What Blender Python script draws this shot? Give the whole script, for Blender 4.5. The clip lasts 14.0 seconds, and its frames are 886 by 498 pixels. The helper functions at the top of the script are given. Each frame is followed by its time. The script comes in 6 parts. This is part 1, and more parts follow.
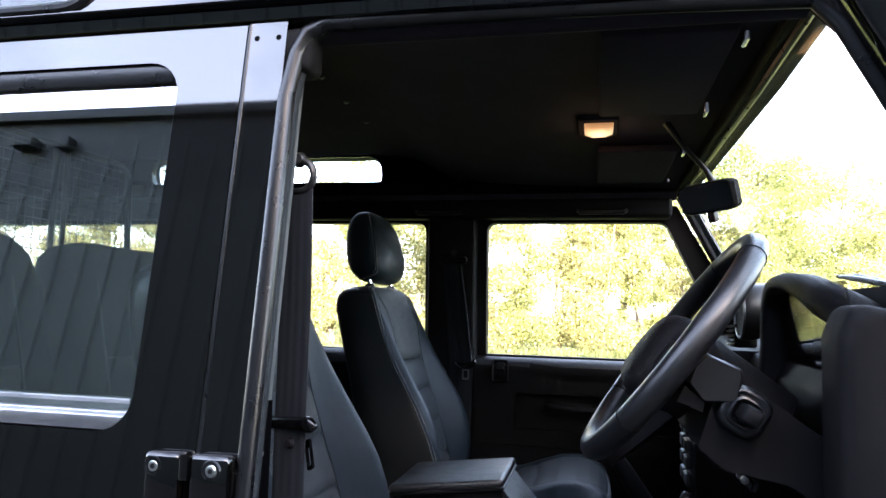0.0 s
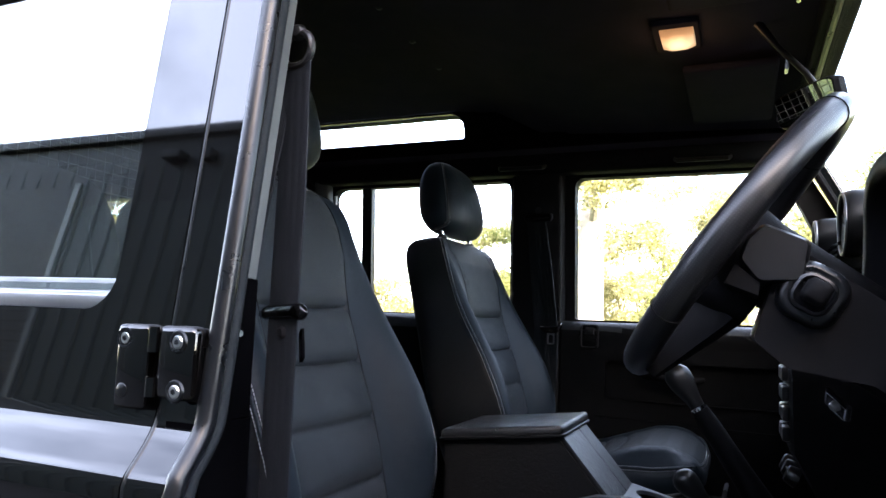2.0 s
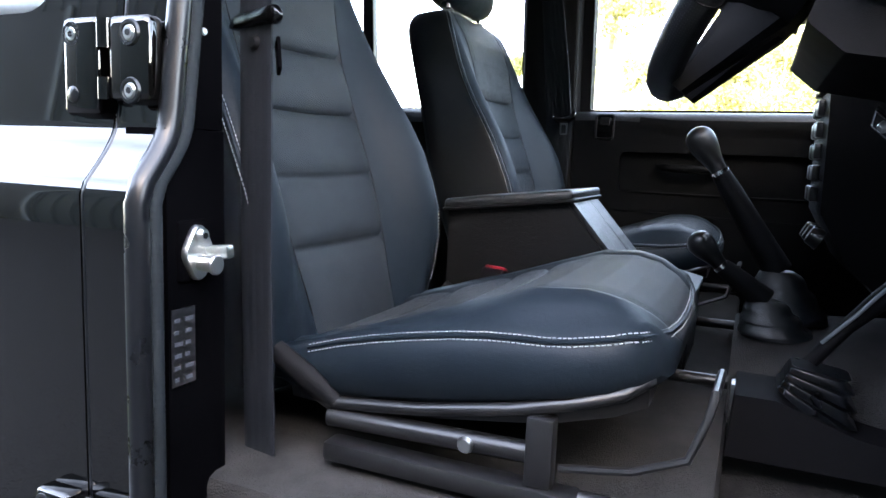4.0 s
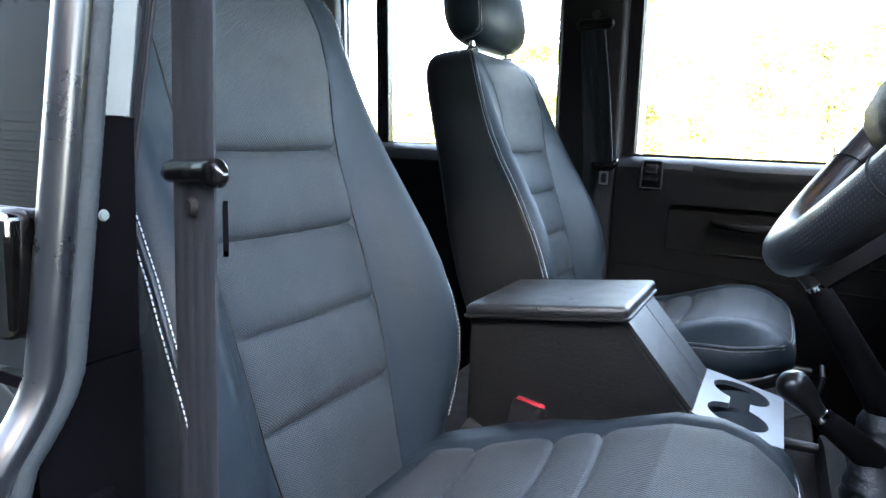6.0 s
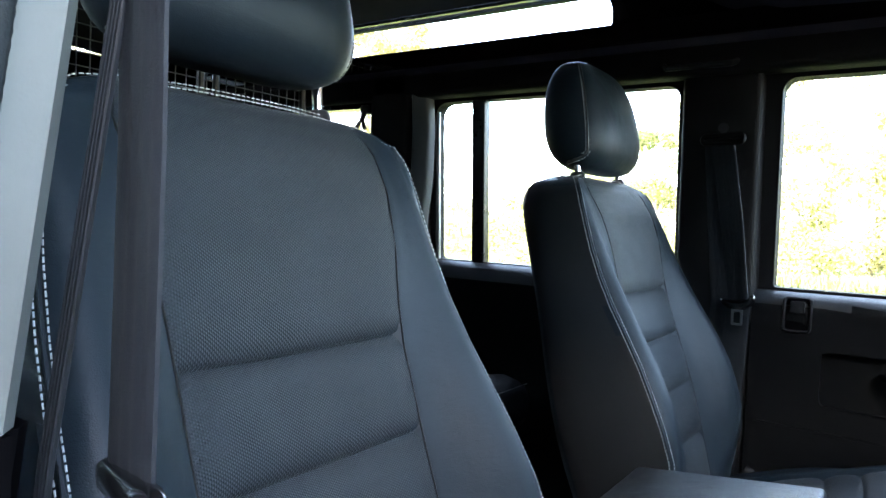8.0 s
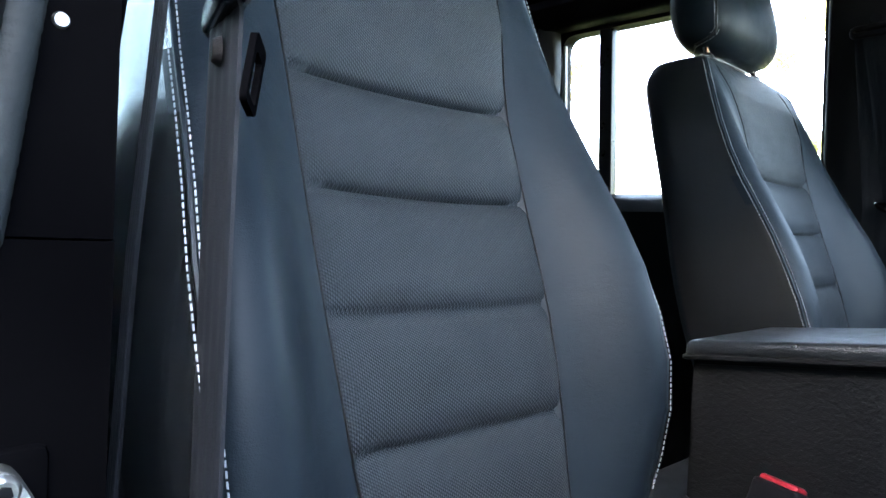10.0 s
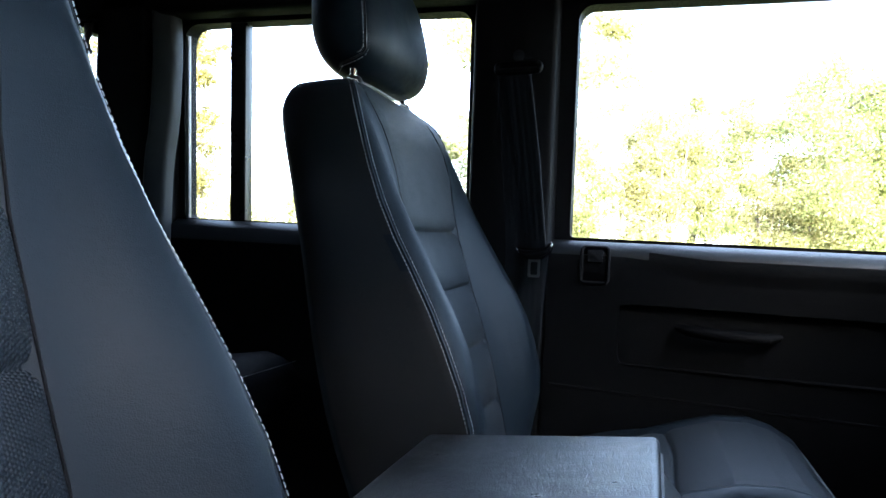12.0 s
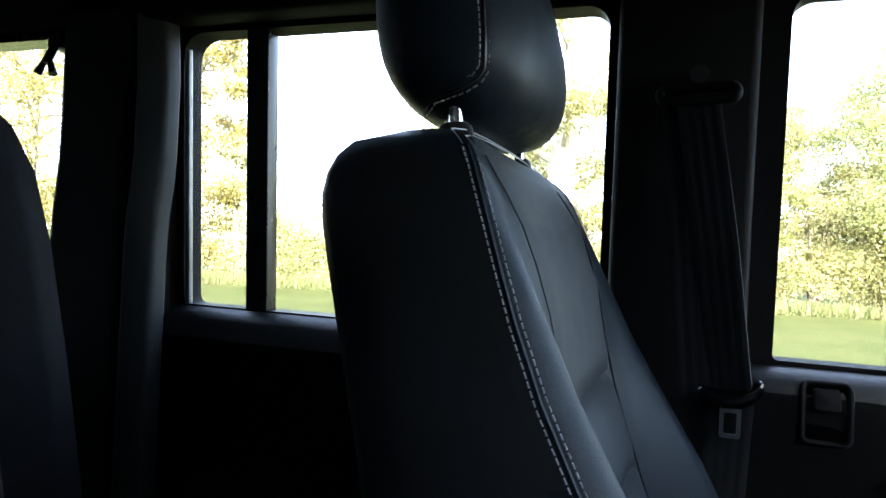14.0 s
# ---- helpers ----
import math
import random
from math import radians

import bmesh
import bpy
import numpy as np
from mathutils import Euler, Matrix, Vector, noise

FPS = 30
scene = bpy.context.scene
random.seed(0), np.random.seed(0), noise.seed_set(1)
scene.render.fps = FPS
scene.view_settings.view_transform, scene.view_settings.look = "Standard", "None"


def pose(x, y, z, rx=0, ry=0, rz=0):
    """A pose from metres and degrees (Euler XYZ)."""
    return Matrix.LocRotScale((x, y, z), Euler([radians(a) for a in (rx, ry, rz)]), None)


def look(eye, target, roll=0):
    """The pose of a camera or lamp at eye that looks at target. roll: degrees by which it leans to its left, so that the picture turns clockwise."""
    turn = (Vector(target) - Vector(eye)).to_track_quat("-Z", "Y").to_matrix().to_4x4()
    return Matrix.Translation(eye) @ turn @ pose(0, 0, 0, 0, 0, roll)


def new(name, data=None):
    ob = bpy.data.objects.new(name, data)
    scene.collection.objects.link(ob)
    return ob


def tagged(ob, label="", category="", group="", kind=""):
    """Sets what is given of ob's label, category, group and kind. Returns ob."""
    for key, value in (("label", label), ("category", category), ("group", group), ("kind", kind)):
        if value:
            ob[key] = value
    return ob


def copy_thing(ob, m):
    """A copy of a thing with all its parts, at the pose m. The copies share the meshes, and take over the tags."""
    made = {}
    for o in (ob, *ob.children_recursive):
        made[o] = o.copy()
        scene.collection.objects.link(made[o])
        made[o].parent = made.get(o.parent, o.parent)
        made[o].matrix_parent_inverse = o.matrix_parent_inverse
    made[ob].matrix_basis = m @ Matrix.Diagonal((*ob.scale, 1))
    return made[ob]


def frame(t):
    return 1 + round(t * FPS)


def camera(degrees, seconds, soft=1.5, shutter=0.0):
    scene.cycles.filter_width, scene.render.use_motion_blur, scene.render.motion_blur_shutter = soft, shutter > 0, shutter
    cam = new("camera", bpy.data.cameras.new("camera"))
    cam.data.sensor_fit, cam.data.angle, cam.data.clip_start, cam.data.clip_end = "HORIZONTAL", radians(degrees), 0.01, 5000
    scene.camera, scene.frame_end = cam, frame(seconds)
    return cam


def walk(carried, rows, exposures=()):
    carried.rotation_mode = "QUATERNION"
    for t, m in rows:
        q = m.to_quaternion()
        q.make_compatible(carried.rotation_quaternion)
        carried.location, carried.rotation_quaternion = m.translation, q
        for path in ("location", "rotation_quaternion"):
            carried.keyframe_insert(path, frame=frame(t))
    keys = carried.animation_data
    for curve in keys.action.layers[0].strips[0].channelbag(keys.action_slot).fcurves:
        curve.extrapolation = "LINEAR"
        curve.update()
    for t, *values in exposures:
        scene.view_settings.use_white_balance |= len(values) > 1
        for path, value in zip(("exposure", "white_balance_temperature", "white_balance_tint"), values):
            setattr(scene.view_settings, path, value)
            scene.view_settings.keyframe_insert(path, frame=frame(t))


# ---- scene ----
cam = camera(65.2, 14.0)
PATH = [
    (0, (0.03, 0.011, 1.455), (-0.397, 1.956, 1.635), 1.5),
    (0.5, (0.089, 0.04, 1.482), (-0.531, 1.932, 1.666), 1.7),
    (1, (0.103, 0.097, 1.461), (-0.63, 1.948, 1.658), 1.9),
    (1.5, (0.123, 0.147, 1.403), (-0.656, 1.978, 1.61), 2.0),
    (2, (0.135, 0.162, 1.317), (-0.652, 1.989, 1.521), 2.2),
    (2.5, (0.153, 0.156, 1.254), (-0.641, 1.985, 1.41), 2.3),
    (3, (0.149, 0.162, 1.19), (-0.649, 1.996, 1.174), 2.4),
    (3.2, (0.149, 0.172, 1.162), (-0.648, 2.005, 1.074), 2.5),
    (5.3, (0.05, 0.397, 1.302), (-0.76, 2.197, 0.979), 2.3),
    (5.5, (0.047, 0.415, 1.313), (-0.775, 2.21, 0.994), 2.3),
    (6, (0.018, 0.455, 1.346), (-0.832, 2.238, 1.035), 2.4),
    (6.5, (-0.036, 0.472, 1.379), (-0.921, 2.243, 1.095), 2.6),
    (7, (-0.058, 0.549, 1.409), (-0.969, 2.315, 1.179), 2.7),
    (7.5, (-0.057, 0.619, 1.429), (-1.022, 2.365, 1.288), 2.3),
    (7.7, (-0.065, 0.625, 1.441), (-1.09, 2.339, 1.33), 2.3),
    (9.8, (-0.034, 0.648, 1.239), (-1.478, 2.032, 1.207), 2.7),
    (10, (-0.028, 0.643, 1.221), (-1.454, 2.044, 1.181), 2.7),
    (10.5, (-0.025, 0.65, 1.193), (-1.272, 2.212, 1.132), 3.2),
    (11, (-0.06, 0.679, 1.238), (-0.96, 2.464, 1.184), 3.6),
    (11.5, (-0.105, 0.73, 1.283), (-0.78, 2.613, 1.254), 3.1),
    (12, (-0.143, 0.864, 1.317), (-0.725, 2.778, 1.291), 2.9),
    (12.5, (-0.2, 1.016, 1.323), (-0.767, 2.934, 1.303), 2.8),
    (13, (-0.258, 1.137, 1.354), (-0.833, 3.053, 1.338), 2.8),
    (13.5, (-0.333, 1.211, 1.396), (-0.944, 3.115, 1.377), 2.8),
    (14, (-0.371, 1.241, 1.437), (-1.045, 3.124, 1.432), 2.9),
]
EXPOSURES = [(0, 3.05, 6500, 18), (1.5, 3.0, 6600, 19), (2.5, 2.9, 6700, 19), (3, 3.05, 6750, 18), (5.5, 4.75, 6500, 11), (6.5, 4.75, 6350, 11), (7.5, 4.05, 6100, 10), (10, 4.3, 6350, 10), (10.5, 4.5, 6300, 10), (11, 4.5, 6000, 10), (12, 3.2, 5850, 11), (12.5, 3.0, 5950, 12), (13, 2.9, 6050, 13), (14, 2.9, 6100, 13)]
walk(cam, [(t, look(eye, target, roll)) for t, eye, target, roll in PATH], EXPOSURES)

# ---- world, sun, exposure ----
world = bpy.data.worlds.new("sky")
world.use_nodes = True
scene.world = world
_wn = world.node_tree.nodes
_sky = _wn.new("ShaderNodeTexSky")
_sky.sky_type, _sky.sun_disc = "NISHITA", False
SUN_TO = Vector((0.42, -0.78, 0.41)).normalized()
_sky.sun_elevation = math.asin(SUN_TO.z)
_sky.sun_rotation = math.atan2(SUN_TO.x, SUN_TO.y)
_sky.air_density, _sky.dust_density = 1.0, 2.0
# thin bright cloud over the whole sky
_co = _wn.new("ShaderNodeTexCoord")
_cl = _wn.new("ShaderNodeTexNoise")
_cl.inputs["Scale"].default_value, _cl.inputs["Detail"].default_value = 2.6, 7.0
_cr = _wn.new("ShaderNodeValToRGB")
_cr.color_ramp.elements[0].position, _cr.color_ramp.elements[1].position = 0.35, 0.61
_mx = _wn.new("ShaderNodeMix")
_mx.data_type = "RGBA"
_br = _wn.new("ShaderNodeVectorMath")
_br.operation, _br.inputs[1].default_value, _br.inputs[2].default_value = "MULTIPLY_ADD", (2.48, 2.5, 2.56), (4.42, 4.5, 4.64)
_wl = world.node_tree.links
_wl.new(_co.outputs["Generated"], _cl.inputs["Vector"])
_wl.new(_cl.outputs["Fac"], _cr.inputs[0])
_wl.new(_cr.outputs[0], _mx.inputs["Factor"])
_wl.new(_sky.outputs[0], _mx.inputs["A"])
_wl.new(_sky.outputs[0], _br.inputs[0])
_wl.new(_br.outputs[0], _mx.inputs["B"])
_wl.new(_mx.outputs["Result"], _wn["Background"].inputs[0])
_wn["Background"].inputs[1].default_value = 0.15
sun = new("sun", bpy.data.lights.new("sun", "SUN"))
sun.data.energy, sun.data.angle, sun.data.color = 5.0, radians(0.6), (1.0, 0.93, 0.82)
sun.matrix_world = look(SUN_TO * 30, (0, 0, 0))

# ---- materials ----
MATS = {}


def nodes_of(name):
    m = bpy.data.materials.new(name)
    m.use_nodes = True
    MATS[name] = m
    nt = m.node_tree
    return m, nt, nt.nodes["Principled BSDF"], nt.nodes["Material Output"]


def texture(nt, kind, scale, **kw):
    co = nt.nodes.new("ShaderNodeTexCoord")
    n = nt.nodes.new(kind)
    nt.links.new(co.outputs["Object"], n.inputs["Vector"])
    n.inputs["Scale"].default_value = scale
    for k, v in kw.items():
        n.inputs[k].default_value = v
    return n


def ramp(nt, src, stops):
    r = nt.nodes.new("ShaderNodeValToRGB")
    e = r.color_ramp.elements
    while len(e) < len(stops):
        e.new(0.5)
    for el, (p, c) in zip(e, stops):
        el.position, el.color = p, (*c, 1) if len(c) == 3 else c
    nt.links.new(src, r.inputs[0])
    return r.outputs[0]


def bump(nt, bsdf, src, strength, dist=0.001, below=None):
    b = nt.nodes.new("ShaderNodeBump")
    b.inputs["Strength"].default_value, b.inputs["Distance"].default_value = strength, dist
    nt.links.new(src, b.inputs["Height"])
    if below:
        nt.links.new(below.outputs[0], b.inputs["Normal"])
    nt.links.new(b.outputs[0], bsdf.inputs["Normal"])
    return b


def surface(name, c0, c1, rough=0.5, rough2=None, scale=8, grain=400, grain_strength=0.2, grain_dist=0.0006,
            metal=0.0, coat=0.0, cells=False, spec=0.5, wave=0.0, crease=0.0, spec_tint=None):
    """Two-scale surface: soft stains between two colours, and a fine relief."""
    m, nt, b, _ = nodes_of(name)
    big = texture(nt, "ShaderNodeTexNoise", scale, Detail=6.0, Roughness=0.6)
    nt.links.new(ramp(nt, big.outputs["Fac"], [(0.3, c0), (0.7, c1)]), b.inputs["Base Color"])
    rr = ramp(nt, big.outputs["Fac"], [(0.3, (rough,) * 3), (0.7, (rough2 or rough * 1.25,) * 3)])
    nt.links.new(rr, b.inputs["Roughness"])
    b.inputs["Metallic"].default_value = metal
    b.inputs["Specular IOR Level"].default_value = spec
    if spec_tint:
        b.inputs["Specular Tint"].default_value = (*spec_tint, 1)
    b.inputs["Coat Weight"].default_value = coat
    b.inputs["Coat Roughness"].default_value = 0.03
    b.inputs["Coat IOR"].default_value = 1.62
    below = None
    if wave:
        w = texture(nt, "ShaderNodeTexNoise", wave, Detail=2.0)
        below = bump(nt, b, w.outputs["Fac"], 0.35, 0.006)
    if crease:
        co = nt.nodes.new("ShaderNodeTexCoord")
        mp = nt.nodes.new("ShaderNodeMapping")
        mp.inputs["Rotation"].default_value = (0.5, 0.6, 0.9)
        mp.inputs["Scale"].default_value = (150, 60, 210)
        nt.links.new(co.outputs["Object"], mp.inputs[0])
        w = texture(nt, "ShaderNodeTexNoise", 1.0, Detail=5.0, Distortion=0.8)
        nt.links.new(mp.outputs[0], w.inputs["Vector"])
        below = bump(nt, b, w.outputs["Fac"], crease, 0.0012, below)
    if grain_strength:
        if cells:
            g = texture(nt, "ShaderNodeTexVoronoi", grain)
            g.feature = "DISTANCE_TO_EDGE"
            h = ramp(nt, g.outputs["Distance"], [(0.0, (0, 0, 0)), (0.25, (1, 1, 1))])
        else:
            g = texture(nt, "ShaderNodeTexNoise", grain, Detail=3.0)
            h = g.outputs["Fac"]
        bump(nt, b, h, grain_strength, grain_dist, below)
    return m


leather = surface("leather_black", (0.0050, 0.0079, 0.0112), (0.0074, 0.0112, 0.0152), 0.40, 0.50, 14, 700, 0.16, 0.0004, cells=True, wave=18, spec=0.12, crease=0.2, spec_tint=(0.88, 0.94, 1.0))
column_plastic = surface("column_plastic", (0.0030, 0.0030, 0.0034), (0.0046, 0.0046, 0.0051), 0.5, 0.6, 9, 900, 0.3, 0.0004, cells=True, spec=0.06)
# paler copy of the door vinyl: the highlight on the ledge tops as colour
lit_ledge_vinyl = surface("lit_ledge_vinyl", (0.0038, 0.0050, 0.0066), (0.0054, 0.0068, 0.0086), 0.40, 0.5, 14, 800, 0.3, 0.0004, cells=True, spec=0.3)
leather_side = surface("leatherette_side", (0.0020, 0.0023, 0.0031), (0.0032, 0.0035, 0.0045), 0.6, 0.7, 14, 700, 0.4, 0.0004, cells=True, wave=16, spec=0.06)
vinyl = surface("console_vinyl", (0.0026, 0.0028, 0.0032), (0.0046, 0.0049, 0.0054), 0.42, 0.55, 22, 520, 0.22, 0.0006, cells=True, spec=0.16, crease=0.6)
gloss_black = surface("gloss_plastic", (0.0016, 0.0016, 0.0018), (0.0024, 0.0024, 0.0027), 0.16, 0.22, 12, 400, 0.04, 0.0003, spec=0.45)
lid_vinyl = surface("lid_vinyl", (0.0054, 0.0064, 0.0074), (0.0086, 0.0098, 0.0110), 0.27, 0.40, 30, 420, 0.3, 0.0007, cells=True, spec=0.42, wave=18, crease=0.4)
tray_silver = surface("satin_tray", (0.032, 0.040, 0.048), (0.045, 0.054, 0.063), 0.32, 0.40, 12, 600, 0.08, 0.0003, spec=0.4)
trim_black = surface("trim_plastic", (0.0034, 0.0033, 0.0038), (0.0050, 0.0049, 0.0055), 0.5, 0.62, 9, 900, 0.4, 0.0004, cells=True, spec=0.06)
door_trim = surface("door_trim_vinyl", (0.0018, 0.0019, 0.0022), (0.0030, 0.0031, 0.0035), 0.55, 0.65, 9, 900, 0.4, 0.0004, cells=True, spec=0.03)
side_gloss = surface("seat_side_gloss", (0.006, 0.0075, 0.009), (0.009, 0.0105, 0.012), 0.15, 0.20, 14, 800, 0.05, 0.0003, cells=True, spec=0.9)
jamb_black = surface("jamb_paint", (0.0008, 0.0008, 0.001), (0.0015, 0.0015, 0.0018), 0.55, 0.7, 9, 300, 0.2, 0.0004, spec=0.0, coat=0.0)
side_vinyl = surface("seat_side_vinyl", (0.0046, 0.0054, 0.0062), (0.0068, 0.0077, 0.0086), 0.42, 0.52, 14, 800, 0.10, 0.0003, cells=True, spec=0.22)
trim_smooth = surface("smooth_plastic", (0.005, 0.005, 0.0055), (0.008, 0.008, 0.0085), 0.30, 0.40, 9, 600, 0.1, 0.0003, spec=0.42)
grey_plastic = surface("grey_plastic", (0.046, 0.051, 0.050), (0.060, 0.066, 0.064), 0.45, 0.55, 9, 600, 0.2, 0.0003, spec=0.3)
rubber = surface("door_seal_rubber", (0.0026, 0.0031, 0.0040), (0.0038, 0.0044, 0.0054), 0.26, 0.32, 30, 500, 0.04, 0.0003, spec=0.34)
rubber_matt = surface("door_seal_fabric", (0.0065, 0.0090, 0.0105), (0.0105, 0.0135, 0.0155), 0.7, 0.85, 30, 800, 0.5, 0.0005, spec=0.15)
webbing = surface("belt_webbing", (0.0058, 0.0070, 0.0092), (0.0082, 0.0096, 0.0122), 0.6, 0.7, 20, 900, 0.4, 0.0005, spec=0.14)
headlining = surface("headlining", (0.024, 0.0215, 0.0275), (0.032, 0.029, 0.036), 0.9, 0.95, 12, 1200, 0.4, 0.0004, spec=0.05)
paint = surface("black_paint", (0.0007, 0.00065, 0.0006), (0.0011, 0.001, 0.00095), 0.35, 0.4, 4, 60, 0.02, 0.0003, coat=1.0, spec=0.0)
carpet = surface("carpet", (0.018, 0.0175, 0.0175), (0.032, 0.031, 0.030), 0.95, 1.0, 25, 500, 0.9, 0.002, spec=0.03)
steel = surface("zinc_steel", (0.38, 0.40, 0.39), (0.52, 0.53, 0.51), 0.28, 0.4, 40, 400, 0.2, 0.0003, metal=1.0)
chrome = surface("chrome", (0.8, 0.8, 0.8), (0.86, 0.86, 0.86), 0.08, 0.14, 10, 10, 0.0, metal=1.0)
silver_rail = surface("anodised_rail", (0.26, 0.27, 0.28), (0.34, 0.345, 0.355), 0.35, 0.45, 20, 400, 0.1, metal=1.0)
belt_steel = surface("belt_steel", (0.10, 0.105, 0.11), (0.15, 0.155, 0.16), 0.35, 0.45, 20, 400, 0.1, metal=1.0)
red_plastic = surface("red_plastic", (0.19, 0.007, 0.013), (0.25, 0.010, 0.018), 0.35, 0.4, 20, 300, 0.1)
thread = surface("grey_thread", (0.20, 0.21, 0.22), (0.28, 0.29, 0.30), 0.8, 0.9, 60, 900, 0.3)
label_white = surface("label_print", (0.035, 0.040, 0.048), (0.055, 0.060, 0.070), 0.6, 0.7, 40, 300, 0.1)
wire = surface("guard_wire", (0.045, 0.046, 0.048), (0.065, 0.066, 0.068), 0.4, 0.5, 20, 300, 0.1)
cladding = surface("shed_cladding", (0.016, 0.023, 0.0225), (0.025, 0.033, 0.032), 0.5, 0.65, 0.8, 30, 0.2, 0.002, spec=0.3)
cladding_dark = surface("shed_dark", (0.007, 0.009, 0.010), (0.012, 0.015, 0.016), 0.5, 0.6, 2, 30, 0.2, 0.002, spec=0.3)
cladding_trim = surface("shed_trim", (0.075, 0.085, 0.085), (0.10, 0.115, 0.115), 0.5, 0.6, 2, 30, 0.2, 0.002)
bark = surface("bark", (0.16, 0.13, 0.10), (0.34, 0.31, 0.27), 0.85, 0.95, 5, 24, 0.9, 0.02)
pale_bark = surface("pale_bark", (0.22, 0.20, 0.165), (0.46, 0.43, 0.37), 0.8, 0.9, 3, 18, 0.9, 0.02)
gravel = surface("gravel", (0.007, 0.0064, 0.0058), (0.014, 0.0125, 0.011), 0.9, 0.95, 3, 60, 0.9, 0.02)


pillar_grey = surface("pillar_finisher", (0.018, 0.020, 0.022), (0.026, 0.029, 0.031), 0.5, 0.6, 9, 600, 0.2, 0.0003, spec=0.3)


def fabric_material():
    """Woven seat cloth: fine rows of small knots."""
    m, nt, b, _ = nodes_of("seat_cloth")
    big = texture(nt, "ShaderNodeTexNoise", 10, Detail=5.0)
    nt.links.new(ramp(nt, big.outputs["Fac"], [(0.3, (0.0037, 0.0057, 0.0078)), (0.7, (0.0058, 0.0085, 0.0112))]), b.inputs["Base Color"])
    b.inputs["Roughness"].default_value = 0.58
    b.inputs["Specular IOR Level"].default_value = 0.24
    b.inputs["Specular Tint"].default_value = (0.85, 0.93, 1.0, 1)
    b.inputs["Sheen Weight"].default_value = 0.02
    co = nt.nodes.new("ShaderNodeTexCoord")
    sp = nt.nodes.new("ShaderNodeSeparateXYZ")
    nt.links.new(co.outputs["Object"], sp.inputs[0])

    def math_node(op, a, c, k=None):
        q = nt.nodes.new("ShaderNodeMath")
        q.operation = op
        for i, v in enumerate((a, c, k)):
            if v is None:
                continue
            if isinstance(v, (int, float)):
                q.inputs[i].default_value = v
            else:
                nt.links.new(v, q.inputs[i])
        return q.outputs[0]

    up = math_node("MULTIPLY_ADD", sp.outputs["X"], -0.8, sp.outputs["Z"])
    rise = math_node("SINE", math_node("MULTIPLY", up, 2 * math.pi / 0.0030), 0.0)
    knot = math_node("SINE", math_node("MULTIPLY", sp.outputs["Y"], 2 * math.pi / 0.0036), 0.0)
    cord = math_node("SINE", math_node("MULTIPLY_ADD", sp.outputs["Y"], 4 * math.pi / 0.0036, math.pi / 2), 0.0)
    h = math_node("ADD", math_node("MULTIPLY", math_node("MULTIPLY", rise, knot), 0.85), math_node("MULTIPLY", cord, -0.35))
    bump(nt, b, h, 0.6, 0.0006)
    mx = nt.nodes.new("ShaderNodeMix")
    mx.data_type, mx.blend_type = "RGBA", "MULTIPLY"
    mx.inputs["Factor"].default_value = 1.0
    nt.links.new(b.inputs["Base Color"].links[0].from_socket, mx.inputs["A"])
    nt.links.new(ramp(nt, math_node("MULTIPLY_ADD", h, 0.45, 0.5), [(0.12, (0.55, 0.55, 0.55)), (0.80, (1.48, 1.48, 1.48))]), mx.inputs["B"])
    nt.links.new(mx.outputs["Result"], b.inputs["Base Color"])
    return m


cloth = fabric_material()


def glass_material(name, tint, base=0.045, rough=0.0, edge=0.9):
    m, nt, b, out = nodes_of(name)
    nt.nodes.remove(b)
    lw = nt.nodes.new("ShaderNodeLayerWeight")
    lw.inputs["Blend"].default_value = 0.5
    pw = nt.nodes.new("ShaderNodeMath")
    pw.operation, pw.inputs[1].default_value = "POWER", 5.0
    ma = nt.nodes.new("ShaderNodeMath")
    ma.operation, ma.inputs[1].default_value, ma.inputs[2].default_value = "MULTIPLY_ADD", edge, base
    tr = nt.nodes.new("ShaderNodeBsdfTransparent")
    tr.inputs[0].default_value = (*tint, 1)
    gl = nt.nodes.new("ShaderNodeBsdfGlossy")
    gl.inputs["Roughness"].default_value = rough
    mx = nt.nodes.new("ShaderNodeMixShader")
    nt.links.new(lw.outputs["Facing"], pw.inputs[0])
    nt.links.new(pw.outputs[0], ma.inputs[0])
    nt.links.new(ma.outputs[0], mx.inputs[0])
    nt.links.new(tr.outputs[0], mx.inputs[1])
    nt.links.new(gl.outputs[0], mx.inputs[2])
    nt.links.new(mx.outputs[0], out.inputs[0])
    return m


